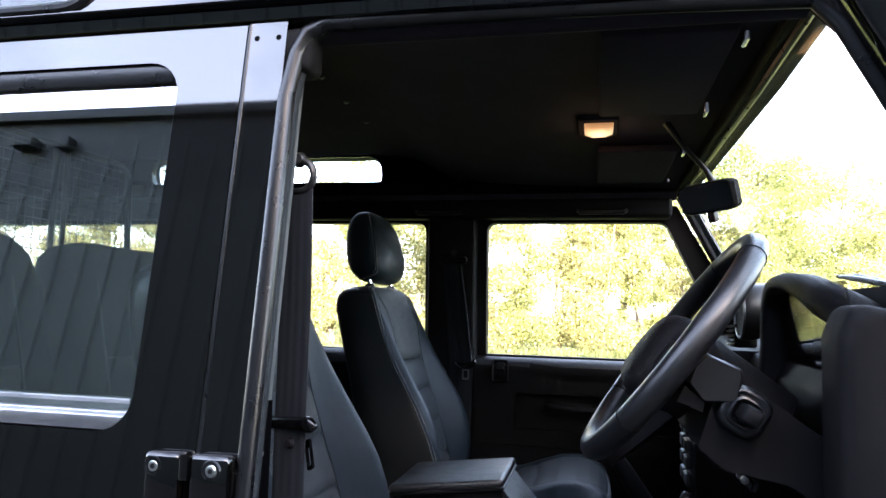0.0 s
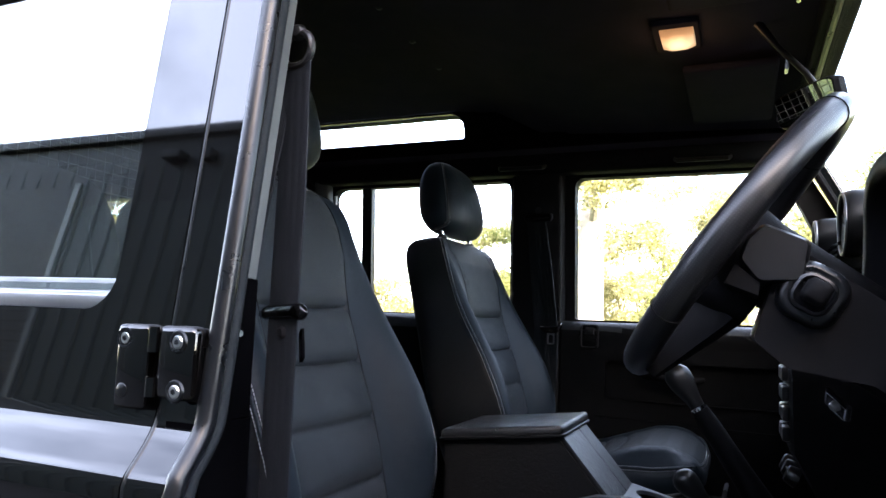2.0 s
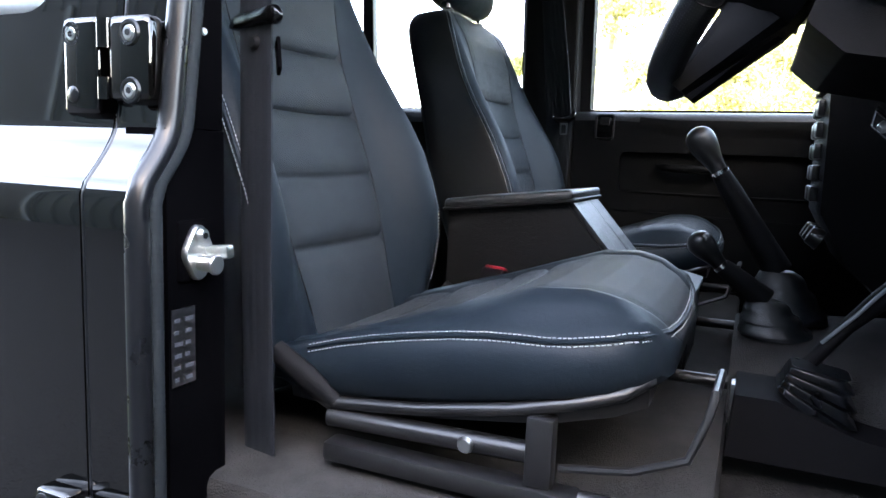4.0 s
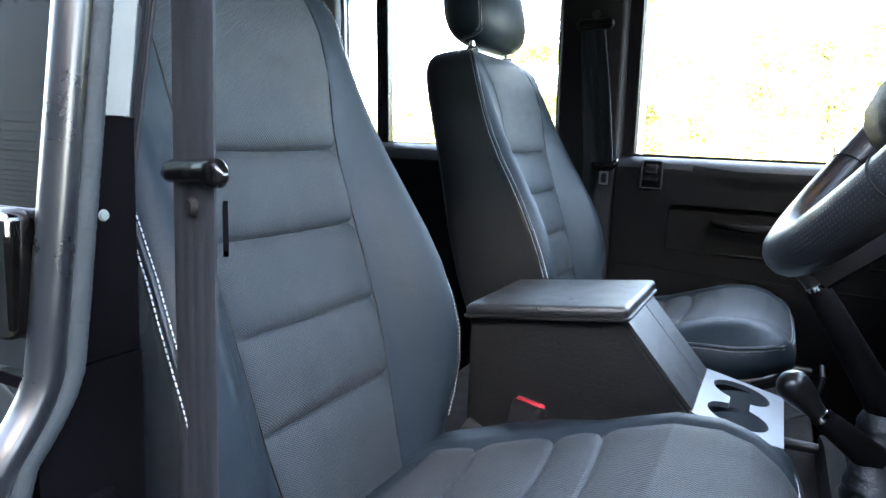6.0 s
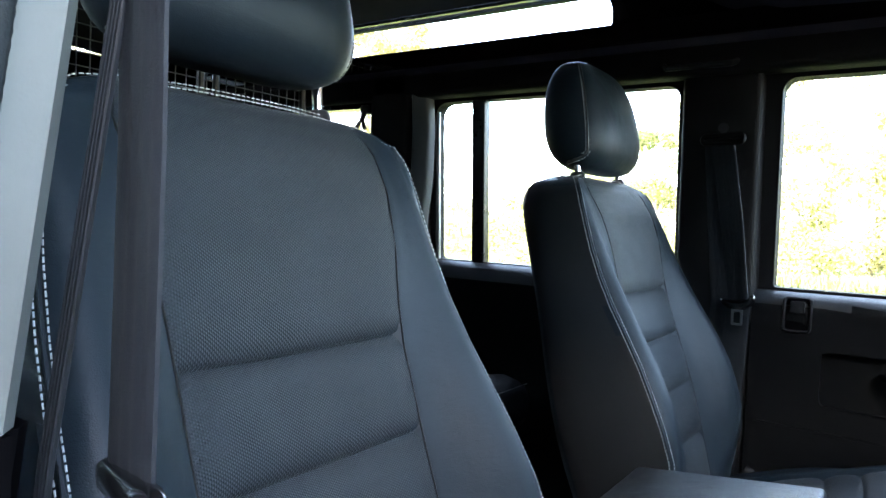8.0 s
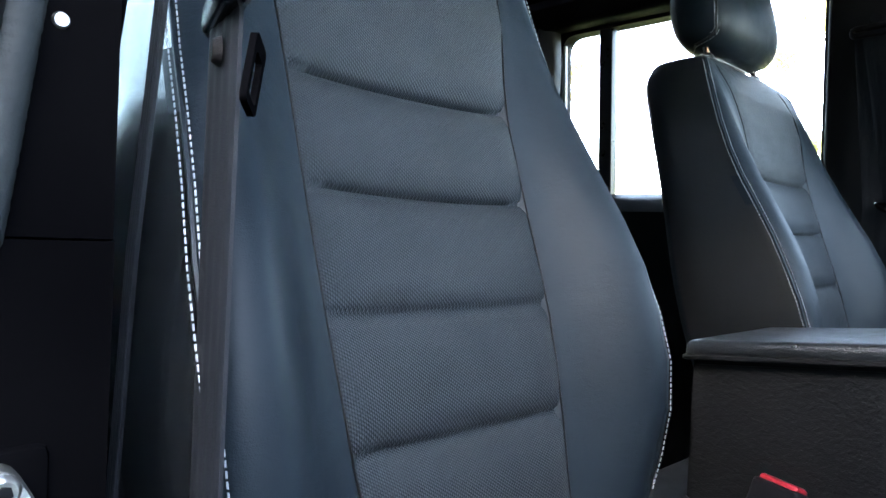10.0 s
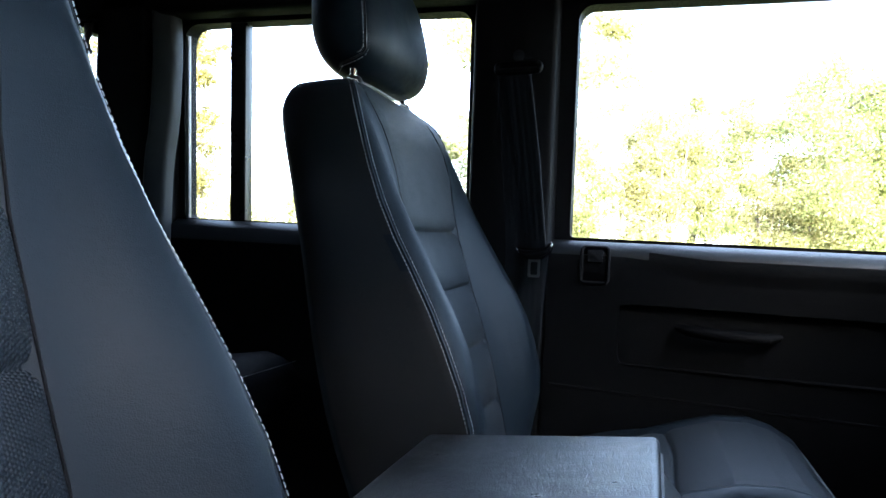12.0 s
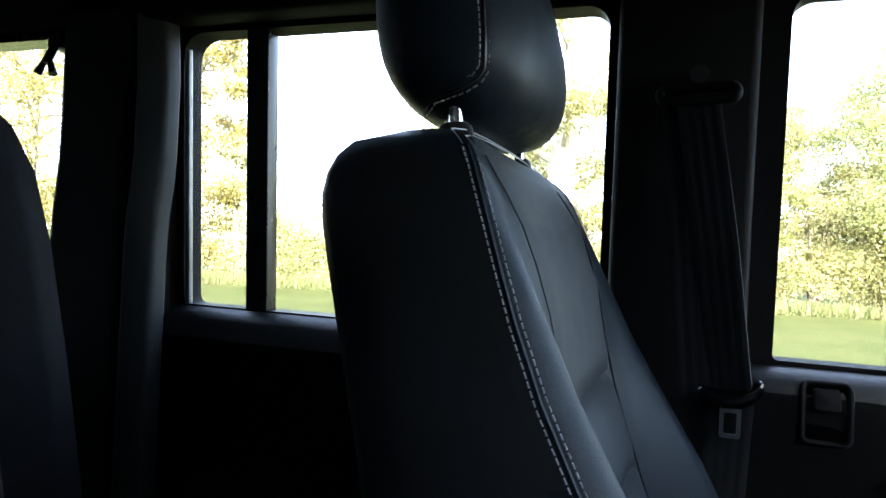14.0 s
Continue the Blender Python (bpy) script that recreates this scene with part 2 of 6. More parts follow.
def perforated_material():
    """Rim leather with rows of small holes that run round the rim."""
    m, nt, b, _ = nodes_of("perforated_leather")
    co = nt.nodes.new("ShaderNodeTexCoord")

    def vec(op, a, c):
        q = nt.nodes.new("ShaderNodeVectorMath")
        q.operation = op
        nt.links.new(a, q.inputs[0])
        q.inputs[1].default_value = c
        return q.outputs["Value"] if op == "DOT_PRODUCT" else q.outputs[0]

    def mth(op, *args):
        q = nt.nodes.new("ShaderNodeMath")
        q.operation = op
        for i, v in enumerate(args):
            if isinstance(v, (int, float)):
                q.inputs[i].default_value = v
            else:
                nt.links.new(v, q.inputs[i])
        return q.outputs[0]

    p = vec("SUBTRACT", co.outputs["Object"], WC)
    a, c, h = vec("DOT_PRODUCT", p, UP), vec("DOT_PRODUCT", p, LAT), vec("DOT_PRODUCT", p, AX)
    rad = mth("SQRT", mth("ADD", mth("MULTIPLY", a, a), mth("MULTIPLY", c, c)))
    cb = nt.nodes.new("ShaderNodeCombineXYZ")
    nt.links.new(mth("MULTIPLY", mth("ARCTAN2", c, a), 400 / (2 * math.pi)), cb.inputs[0])
    nt.links.new(mth("MULTIPLY", mth("ARCTAN2", h, mth("SUBTRACT", rad, R)), 40 / (2 * math.pi)), cb.inputs[1])
    v = nt.nodes.new("ShaderNodeTexVoronoi")
    v.voronoi_dimensions = "2D"
    v.inputs["Scale"].default_value, v.inputs["Randomness"].default_value = 1.0, 0.0
    nt.links.new(cb.outputs[0], v.inputs["Vector"])
    nt.links.new(ramp(nt, v.outputs["Distance"], [(0.13, (0.016, 0.016, 0.018)), (0.23, (0.0040, 0.0044, 0.0054))]), b.inputs["Base Color"])
    b.inputs["Roughness"].default_value = 0.33
    b.inputs["Specular IOR Level"].default_value = 0.5
    g = texture(nt, "ShaderNodeTexNoise", 700, Detail=3.0)
    low = bump(nt, b, g.outputs["Fac"], 0.2, 0.0004)
    bump(nt, b, ramp(nt, v.outputs["Distance"], [(0.12, (0, 0, 0)), (0.24, (1, 1, 1))]), 0.35, 0.0006, low)
    return m


# the steering wheel's middle, axes and radius
AX = Vector((-0.302, 0, 0.225)).normalized()      # towards the driver
UP = Vector((0.225, 0, 0.302)).normalized()
LAT = Vector((0, 1, 0))
WC = Vector((0.131, 1.0, 1.416))
R = 0.171
rim_leather = perforated_material()
glass_clear = glass_material("window_glass", (0.96, 0.975, 0.965), 0.03)
glass_tint = glass_material("tinted_glass", (0.70, 0.76, 0.75), 0.23)
glass_screen = glass_material("screen_glass", (0.94, 0.965, 0.95), 0.012, edge=0.35)
glass_lens = glass_material("instrument_lens", (0.8, 0.8, 0.8), 0.07)
mirror_mat = surface("mirror_silver", (0.85, 0.85, 0.85), (0.87, 0.87, 0.87), 0.01, 0.01, 5, 10, 0.0, metal=1.0)


def lamp_material():
    """A warm lens, brightest over its bulb."""
    m, nt, b, _ = nodes_of("lamp_lens")
    b.inputs["Base Color"].default_value = (0.7, 0.55, 0.38, 1)
    b.inputs["Roughness"].default_value = 0.3
    co = nt.nodes.new("ShaderNodeTexCoord")
    ds = nt.nodes.new("ShaderNodeVectorMath")
    ds.operation, ds.inputs[1].default_value = "DISTANCE", (0.042, 1.405, 1.815)
    nt.links.new(co.outputs["Object"], ds.inputs[0])
    mr = nt.nodes.new("ShaderNodeMapRange")
    mr.inputs["From Min"].default_value, mr.inputs["From Max"].default_value = 0.0, 0.05
    nt.links.new(ds.outputs["Value"], mr.inputs["Value"])
    nt.links.new(ramp(nt, mr.outputs[0], [(0.15, (1.0, 0.80, 0.52)), (0.9, (0.50, 0.24, 0.09))]), b.inputs["Emission Color"])
    b.inputs["Emission Strength"].default_value = 0.11
    return m


lamp_lens = lamp_material()


def leaf_material(name, stops):
    m, nt, b, out = nodes_of(name)
    geo = nt.nodes.new("ShaderNodeNewGeometry")
    col = ramp(nt, geo.outputs["Random Per Island"], stops)
    nt.links.new(col, b.inputs["Base Color"])
    b.inputs["Roughness"].default_value = 0.6
    tl = nt.nodes.new("ShaderNodeBsdfTranslucent")
    nt.links.new(col, tl.inputs[0])
    mx = nt.nodes.new("ShaderNodeMixShader")
    mx.inputs[0].default_value = 0.55
    nt.links.new(b.outputs[0], mx.inputs[1])
    nt.links.new(tl.outputs[0], mx.inputs[2])
    nt.links.new(mx.outputs[0], out.inputs[0])
    return m


leaf_green = leaf_material("leaves_green", [(0.0, (0.15, 0.185, 0.060)), (0.6, (0.31, 0.325, 0.125)), (1.0, (0.48, 0.46, 0.22))])
leaf_ochre = leaf_material("leaves_ochre", [(0.0, (0.12, 0.115, 0.030)), (0.5, (0.27, 0.235, 0.070)), (1.0, (0.46, 0.39, 0.15))])
leaf_yellow = leaf_material("leaves_autumn", [(0.0, (0.17, 0.180, 0.060)), (0.5, (0.38, 0.365, 0.160)), (1.0, (0.58, 0.53, 0.30))])
grass_blade = leaf_material("tall_grass", [(0.0, (0.10, 0.14, 0.040)), (0.6, (0.22, 0.235, 0.095)), (1.0, (0.36, 0.335, 0.17))])


def ground_material():
    m, nt, b, _ = nodes_of("lawn")
    a = texture(nt, "ShaderNodeTexNoise", 0.5, Detail=8.0)
    f = texture(nt, "ShaderNodeTexNoise", 30, Detail=6.0)
    mx = nt.nodes.new("ShaderNodeMix")
    mx.data_type = "RGBA"
    mx.blend_type = "MULTIPLY"
    mx.inputs["Factor"].default_value = 0.6
    nt.links.new(ramp(nt, a.outputs["Fac"], [(0.3, (0.060, 0.076, 0.021)), (0.7, (0.104, 0.108, 0.038))]), mx.inputs["A"])
    nt.links.new(ramp(nt, f.outputs["Fac"], [(0.2, (0.4, 0.4, 0.4)), (0.8, (1, 1, 1))]), mx.inputs["B"])
    nt.links.new(mx.outputs["Result"], b.inputs["Base Color"])
    b.inputs["Roughness"].default_value = 0.95
    b.inputs["Specular IOR Level"].default_value = 0.08
    bump(nt, b, f.outputs["Fac"], 0.9, 0.05)
    return m


lawn = ground_material()

# ---- mesh helpers ----


def part(name, bm, material, parent=None, label="", smooth=40):
    """One mesh object from a bmesh, under a thing or a part."""
    me = bpy.data.meshes.new(name)
    bmesh.ops.recalc_face_normals(bm, faces=bm.faces[:])
    bm.to_mesh(me)
    bm.free()
    me.materials.append(material)
    if smooth:
        for p in me.polygons:
            p.use_smooth = True
        me.set_sharp_from_angle(angle=radians(smooth))
    ob = new(name, me)
    if parent:
        ob.parent = parent
        ob.matrix_parent_inverse = Matrix.Translation(-parent.matrix_basis.translation) if not parent.parent else Matrix()
    if label:
        ob["label"] = label
    return ob


def thing(name, at, label, category, group="", kind=""):
    ob = new(name)
    ob.empty_display_size = 0.05
    ob.location = at
    return tagged(ob, label, category, group, kind)


def box(x0, x1, y0, y1, z0, z1, bevel=0.0, seg=2, bm=None):
    bm = bm or bmesh.new()
    g = bmesh.ops.create_cube(bm, size=1.0)["verts"]
    for v in g:
        v.co = Vector((x0 + (v.co.x + 0.5) * (x1 - x0), y0 + (v.co.y + 0.5) * (y1 - y0), z0 + (v.co.z + 0.5) * (z1 - z0)))
    if bevel:
        ed = list({e for v in g for e in v.link_edges})
        bmesh.ops.bevel(bm, geom=ed, offset=bevel, segments=seg, affect="EDGES", profile=0.5)
    return bm


def turned(bm, m, verts=None):
    bmesh.ops.transform(bm, matrix=m, verts=verts or bm.verts[:])
    return bm


def loft(rows, closed=True, cap=True, bm=None, loop=False):
    """Skin over rows of points; closed: each row is a ring; loop: the last row meets the first."""
    bm = bm or bmesh.new()
    vs = [[bm.verts.new(p) for p in r] for r in rows]
    n = len(rows[0])
    pairs = list(zip(vs, vs[1:])) + ([(vs[-1], vs[0])] if loop else [])
    for a, b in pairs:
        for i in range(n if closed else n - 1):
            j = (i + 1) % n
            bm.faces.new((a[i], a[j], b[j], b[i]))
    if cap and closed and not loop:
        bm.faces.new(vs[0][::-1])
        bm.faces.new(vs[-1])
    return bm


def tube(points, r, n=10, bm=None, flat=1.0, loop=False, up=None):
    """A round (or flattened) tube along points; r: one radius or one per point."""
    pts = [Vector(p) for p in points]
    rows = []
    prev = None
    for i, p in enumerate(pts):
        if loop:
            d = (pts[(i + 1) % len(pts)] - pts[i - 1]).normalized()
        else:
            d = (pts[min(i + 1, len(pts) - 1)] - pts[max(i - 1, 0)]).normalized()
        if prev is None:
            a = Vector(up) if up else (Vector((0, 0, 1)) if abs(d.z) < 0.9 else Vector((1, 0, 0)))
        else:
            a = prev
        a = (a - d * a.dot(d)).normalized()
        prev = a
        b = d.cross(a)
        rad = r[i] if isinstance(r, (list, tuple)) else r
        rows.append([p + (a * math.cos(t) + b * math.sin(t) * flat) * rad for t in (2 * math.pi * k / n for k in range(n))])
    return loft(rows, bm=bm, loop=loop)


def disc(center, axis, r0, r1, h, n=24, bm=None, bevel=0.0):
    """A short turned piece: from radius r0 to r1 along axis by h."""
    c, d = Vector(center), Vector(axis).normalized()
    prof = [(0, r0), (h - bevel, r1), (h, r1 - bevel)] if bevel else [(0, r0), (h, r1)]
    a = d.orthogonal().normalized()
    b = d.cross(a)
    rows = [[c + d * s + (a * math.cos(t) + b * math.sin(t)) * r for t in (2 * math.pi * k / n for k in range(n))] for s, r in prof]
    return loft(rows, bm=bm)


def rounded(poly, r, n=6):
    """A polygon with rounded corners; r: one radius or one per corner."""
    out = []
    m = len(poly)
    for i, p in enumerate(poly):
        p = Vector(p)
        rad = r[i] if isinstance(r, (list, tuple)) else r
        a, b = (Vector(poly[i - 1]) - p).normalized(), (Vector(poly[(i + 1) % m]) - p).normalized()
        if rad <= 0:
            out.append(p)
            continue
        half = math.acos(max(-1, min(1, a.dot(b)))) / 2
        t = rad / math.tan(half)
        c = p + (a + b).normalized() * (rad / math.sin(half))
        s, e = p + a * t - c, p + b * t - c
        ang = s.angle_signed(e)
        base = math.atan2(s.y, s.x)
        for k in range(n + 1):
            th = base - ang * k / n
            out.append(c + Vector((math.cos(th), math.sin(th))) * rad)
    return [(q.x, q.y) for q in out]


def plate(outer, holes, place, thick):
    """A sheet with holes: outlines in two numbers, place() puts them in space, thick is the offset of its back."""
    bm = bmesh.new()
    edges = []
    for loop in [outer, *holes]:
        vs = [bm.verts.new((p[0], p[1], 0)) for p in loop]
        edges += [bm.edges.new((vs[i], vs[(i + 1) % len(vs)])) for i in range(len(vs))]
    bmesh.ops.triangle_fill(bm, edges=edges, use_beauty=True, use_dissolve=False)
    front = list(bm.verts)
    faces = list(bm.faces)
    back = {v: bm.verts.new((v.co.x, v.co.y, 1)) for v in front}
    for f in faces:
        bm.faces.new([back[v] for v in reversed(f.verts)])
    for e in edges:
        a, b = e.verts
        bm.faces.new((a, b, back[b], back[a]))
    th = Vector(thick)
    for v in bm.verts:
        k = v.co.z
        v.co = Vector(place(v.co.x, v.co.y)) + th * k
    return bm


def extrude_profile(profile, x0, x1, cap=True):
    """A closed outline of (y, z) run along x."""
    return loft([[(x0, y, z) for y, z in profile], [(x1, y, z) for y, z in profile]], cap=cap)


def smoothstep(a, b, x):
    t = max(0.0, min(1.0, (x - a) / (b - a)))
    return t * t * (3 - 2 * t)


def stitches(points, normals, length=0.0036, gap=0.0013, r=0.00055, offset=0.0, bm=None, lift=0.0):
    """Short thread ends along a line, lying on the surface."""
    bm = bm or bmesh.new()
    pts = [Vector(p) for p in points]
    step = length + gap
    seglen = [(pts[k + 1] - pts[k]).length for k in range(len(pts) - 1)]
    total = sum(seglen)
    cum = [0]
    for s in seglen:
        cum.append(cum[-1] + s)

    def at(s):
        k = max(0, min(len(seglen) - 1, int(np.searchsorted(cum, s, side="right")) - 1))
        f = (s - cum[k]) / max(seglen[k], 1e-9)
        return pts[k].lerp(pts[k + 1], f), Vector(normals[k]).lerp(Vector(normals[k + 1]), f).normalized(), (pts[k + 1] - pts[k]).normalized()

    s = 0.0
    while s + length < total:
        p, nrm, tan = at(s + length / 2)
        side = tan.cross(nrm).normalized()
        p = p + side * offset + nrm * lift
        a, b, c = tan * (length / 2), side * r, nrm * r * 1.3
        quad = [p - a - b, p + a - b, p + a + b, p - a + b]
        top = [p - a * 0.7 - b * 0.5 + c, p + a * 0.7 - b * 0.5 + c, p + a * 0.7 + b * 0.5 + c, p - a * 0.7 + b * 0.5 + c]
        v = [bm.verts.new(q) for q in quad + top]
        bm.faces.new(v[4:])
        for k in range(4):
            bm.faces.new((v[k], v[(k + 1) % 4], v[4 + (k + 1) % 4], v[4 + k]))
        s += step
    return bm


# ---- the car's shell ----
MID = 1.395            # the car's centre line


def skin(z):
    """Outer side of the body, driver's side: leaning upper half, a ledge at the waist, upright below."""
    up = 0.682 + (z - 1.24) * 0.128
    low = 0.643 + max(0.0, 0.85 - z) * 0.05
    t = smoothstep(1.160, 1.216, z)
    return low + (up - low) * (t ** 0.55 if t > 0 else 0.0)


def across(y):
    return 2 * MID - y


def inner_left(z):
    return 2.07 - (z - 1.33) * 0.072


LOW_Z = [0.50, 0.60, 0.75, 0.90, 1.00, 1.08, 1.13, 1.155, 1.165, 1.173, 1.182, 1.190, 1.198, 1.205, 1.212, 1.216]


def side_profile(thick, mirror=False):
    out = [(skin(z), z) for z in LOW_Z]
    back = [(skin(z) + thick, z) for z in reversed(LOW_Z)]
    p = out + back
    return [(across(y), z) for y, z in p] if mirror else p


body = thing("car_body", (0, MID, 0.5), "gloss black body shell of a boxy off-road car on a lawn", "car body", kind="structure")

# pillar between the doors, driver's side
post_z = LOW_Z + [1.24, 1.30, 1.40, 1.50, 1.60, 1.70, 1.796]
post = [(skin(z), z) for z in post_z] + [(skin(z) + 0.03, z) for z in reversed(post_z)]
part("door_pillar", extrude_profile(post, -0.376, -0.330), paint, body)
part("pillar_core", extrude_profile([(skin(z) + 0.018, z) for z in post_z] + [(skin(z) + 0.045, z) for z in reversed(post_z)], -0.392, -0.326), jamb_black, body)
part("pillar_inner", loft([[(x, skin(z) + d, z) for x, d in ((-0.392, 0.046), (-0.330, 0.046), (-0.330, 0.054), (-0.336, 0.060), (-0.392, 0.060))] for z in (0.72, 1.0, 1.15, 1.17, 1.19, 1.216, 1.351)]), jamb_black, body)
part("pillar_cover", box(-0.345, -0.3225, 0.698, 0.7445, 1.213, 1.351), jamb_black, body)
part("screw", disc((-0.3225, 0.7225, 1.296), (1, 0, 0), 0.0034, 0.0026, 0.0015, 14), steel, body)
upz = [z for z in post_z if z > 1.34] 
part("pillar_trim", loft([[(x, skin(z) + d, z) for x, d in ((-0.40, 0.046), (-0.334, 0.046), (-0.328, 0.040), (-0.328, 0.014), (-0.3225, 0.014), (-0.3225, 0.045), (-0.330, 0.052), (-0.40, 0.053))] for z in [1.352] + upz]), grey_plastic, body)
b = bmesh.new()
for x in (-0.368, -0.340):
    disc((x, skin(1.776) + 0.001, 1.776), (0, -1, 0), 0.0042, 0.003, 0.002, 12, b)
part("rivet", b, paint, body)

# rails over the doors, gutters
for mirror in (False, True):
    def fl(p):
        return [(across(y), z) for y, z in p] if mirror else p
    part("cant_rail", extrude_profile(fl([(0.756, 1.795), (0.750, 1.799), (0.748, 1.822), (0.76, 1.838), (0.82, 1.838), (0.82, 1.800), (0.78, 1.790)]), -2.33, 0.285), paint, body)
    b = plate([(-2.36, 1.818), (0.27, 1.818), (0.22, 1.93), (-2.36, 1.93)], [rounded([(-1.39, 1.83), (-0.603, 1.83), (-0.603, 1.916), (-1.39, 1.916)], 0.036)],
              (lambda x, z: (x, across(0.735 + (z - 1.812) * 0.4), z)) if mirror else (lambda x, z: (x, 0.735 + (z - 1.812) * 0.4, z)), (0, -0.035 if mirror else 0.035, 0))
    part("roof_side", b, paint, body)
    pane = part("roof_window", plate(rounded([(-1.388, 1.832), (-0.605, 1.832), (-0.605, 1.914), (-1.388, 1.914)], 0.035), [],
                (lambda x, z: (x, across(0.748 + (z - 1.812) * 0.4), z)) if mirror else (lambda x, z: (x, 0.748 + (z - 1.812) * 0.4, z)), (0, -0.004 if mirror else 0.004, 0)), glass_clear, body)
    pane.visible_shadow = False
    rim_w = rounded([(-1.392, 1.828), (-0.601, 1.828), (-0.601, 1.918), (-1.392, 1.918)], 0.037)
    part("roof_window_seal", tube([(x, across(0.734 + (z - 1.812) * 0.4) if mirror else 0.734 + (z - 1.812) * 0.4, z) for x, z in rim_w], 0.0075, 8, loop=True), rubber, body)
    part("drip_edge", tube([(x, across(0.7375) if mirror else 0.7375, 1.819) for x in (-2.36, -1.0, 0.265)], 0.0028, 8), paint, body)

rows = []
for x, drop in ((-2.36, 0.0), (-1.5, 0.0), (-0.3, 0.0), (0.10, 0.01), (0.20, 0.025), (0.27, 0.07)):
    ys = [0.782 + 1.226 * k / 24 for k in range(25)]
    rows.append([(x, y, 1.93 + 0.075 * (1 - abs((y - MID) / 0.613) ** 3) - drop) for y in ys] + [(x, y, 1.91 + 0.075 * (1 - abs((y - MID) / 0.613) ** 3) - drop) for y in reversed(ys)])
part("roof_panel", loft(rows), paint, body)

# headlining: high over the back seats, lower in front
rows = []
for x, low in ((-2.33, 1.945), (-1.45, 1.945), (-0.62, 1.945), (-0.50, 1.935), (-0.38, 1.880), (-0.28, 1.852), (-0.10, 1.842), (0.26, 1.828)):
    ys = [0.775 + 1.24 * k / 20 for k in range(21)]
    rows.append([(x, y, low - 0.03 * abs((y - MID) / 0.62) ** 4) for y in ys] + [(x, y, low + 0.012 - 0.03 * abs((y - MID) / 0.62) ** 4) for y in reversed(ys)])
lining = tagged(part("ceiling", loft(rows), headlining), "black cloth headlining of the car roof", "ceiling", kind="structure")
for fx, fy in ((-0.53, 1.335), (-0.54, 1.51), (-0.548, 1.68)):
    part("fastener", disc((fx, fy, 1.938), (0.1, 0, -1), 0.0075, 0.005, 0.004, 14, bevel=0.001), trim_smooth, lining, "small round lining fastener")
for y in (0.79, across(0.79)):
    part("lining_edge", tube([(x, y, z) for x, z in ((-2.3, 1.80), (-1.5, 1.80), (-0.6, 1.80), (0.25, 1.80))], 0.022, 10), headlining, body)

# windscreen frame and glass


def screen_x(z):
    return 0.25 + (1.78 - z) * 0.52


for s, y in (("", 0.742), ("", across(0.742))):
    part("windscreen_pillar", loft([[(screen_x(z) + dx, y + dy, z) for dx, dy in rounded([(0.012, -0.026), (0.05, -0.026), (0.05, 0.022), (0.012, 0.022)], 0.008, 3)] for z in (1.30, 1.40, 1.60, 1.775, 1.80)]), paint, body)
    iy = 0.030 if y < 1 else -0.030
    part("pillar_trim", tube([(screen_x(z) + 0.018, y + iy * 0.75, z) for z in (1.32, 1.45, 1.6, 1.79)], 0.010, 8), trim_black, body)
part("windscreen_header", loft([[(x + dx, y, 1.80 + dz) for dx, dz in rounded([(-0.02, -0.002), (0.03, -0.002), (0.03, 0.035), (-0.02, 0.035)], 0.006, 3)] for x, y in ((0.262, 0.72), (0.272, 1.1), (0.272, 1.7), (0.262, 2.07))]), trim_black, body)
b = tube([(0.262, 0.78, 1.796), (0.270, 1.1, 1.798), (0.270, 1.7, 1.798), (0.262, 2.01, 1.796)], 0.006, 8)
part("header_seal", b, rubber, body)
ws = part("windscreen", loft([[(screen_x(z) + 0.034, y, z) for z in (1.395, 1.80)] + [(screen_x(z) + 0.038, y, z) for z in (1.80, 1.395)] for y in (0.76, 1.395, across(0.76))]), glass_screen, body)
ws.visible_shadow = False

# door seal round the driver's opening
path = [(-0.3258, skin(z) + 0.007, z) for z in (0.52, 0.70, 0.90, 1.05, 1.12, 1.150, 1.168, 1.180, 1.190, 1.200, 1.212, 1.23, 1.30, 1.45, 1.60, 1.70)]
path += [(-0.319, 0.756, 1.755), (-0.308, 0.761, 1.783), (-0.284, 0.764, 1.795), (-0.10, 0.766, 1.796), (0.10, 0.768, 1.794), (0.250, 0.768, 1.789)]
path += [(screen_x(z) + 0.012, 0.757, z) for z in (1.755, 1.70, 1.60, 1.50, 1.40)]
seal = thing("door_seal", (-0.29, 0.70, 0.52), "black rubber seal round the open driver's door frame", "door seal")
fine = []
for (ax, ay, az), (bx_, by_, bz) in zip(path, path[1:]):
    n = max(1, int((Vector((bx_, by_, bz)) - Vector((ax, ay, az))).length / 0.0014))
    fine += [(ax + (bx_ - ax) * k / n, ay + (by_ - ay) * k / n, az + (bz - az) * k / n) for k in range(n)]
pleat = random.Random(3)
part("bulb", tube(path, 0.0105, 14, flat=0.9), rubber, seal)
part("carrier", tube([(x + 0.0035, y + 0.0135, z) for x, y, z in fine], [0.0072 * (1 + 0.022 * math.sin(2 * math.pi * i / 4) + pleat.uniform(-0.015, 0.015)) for i in range(len(fine))], 10), rubber_matt, seal, "pleated grey-green cloth edge of the seal")

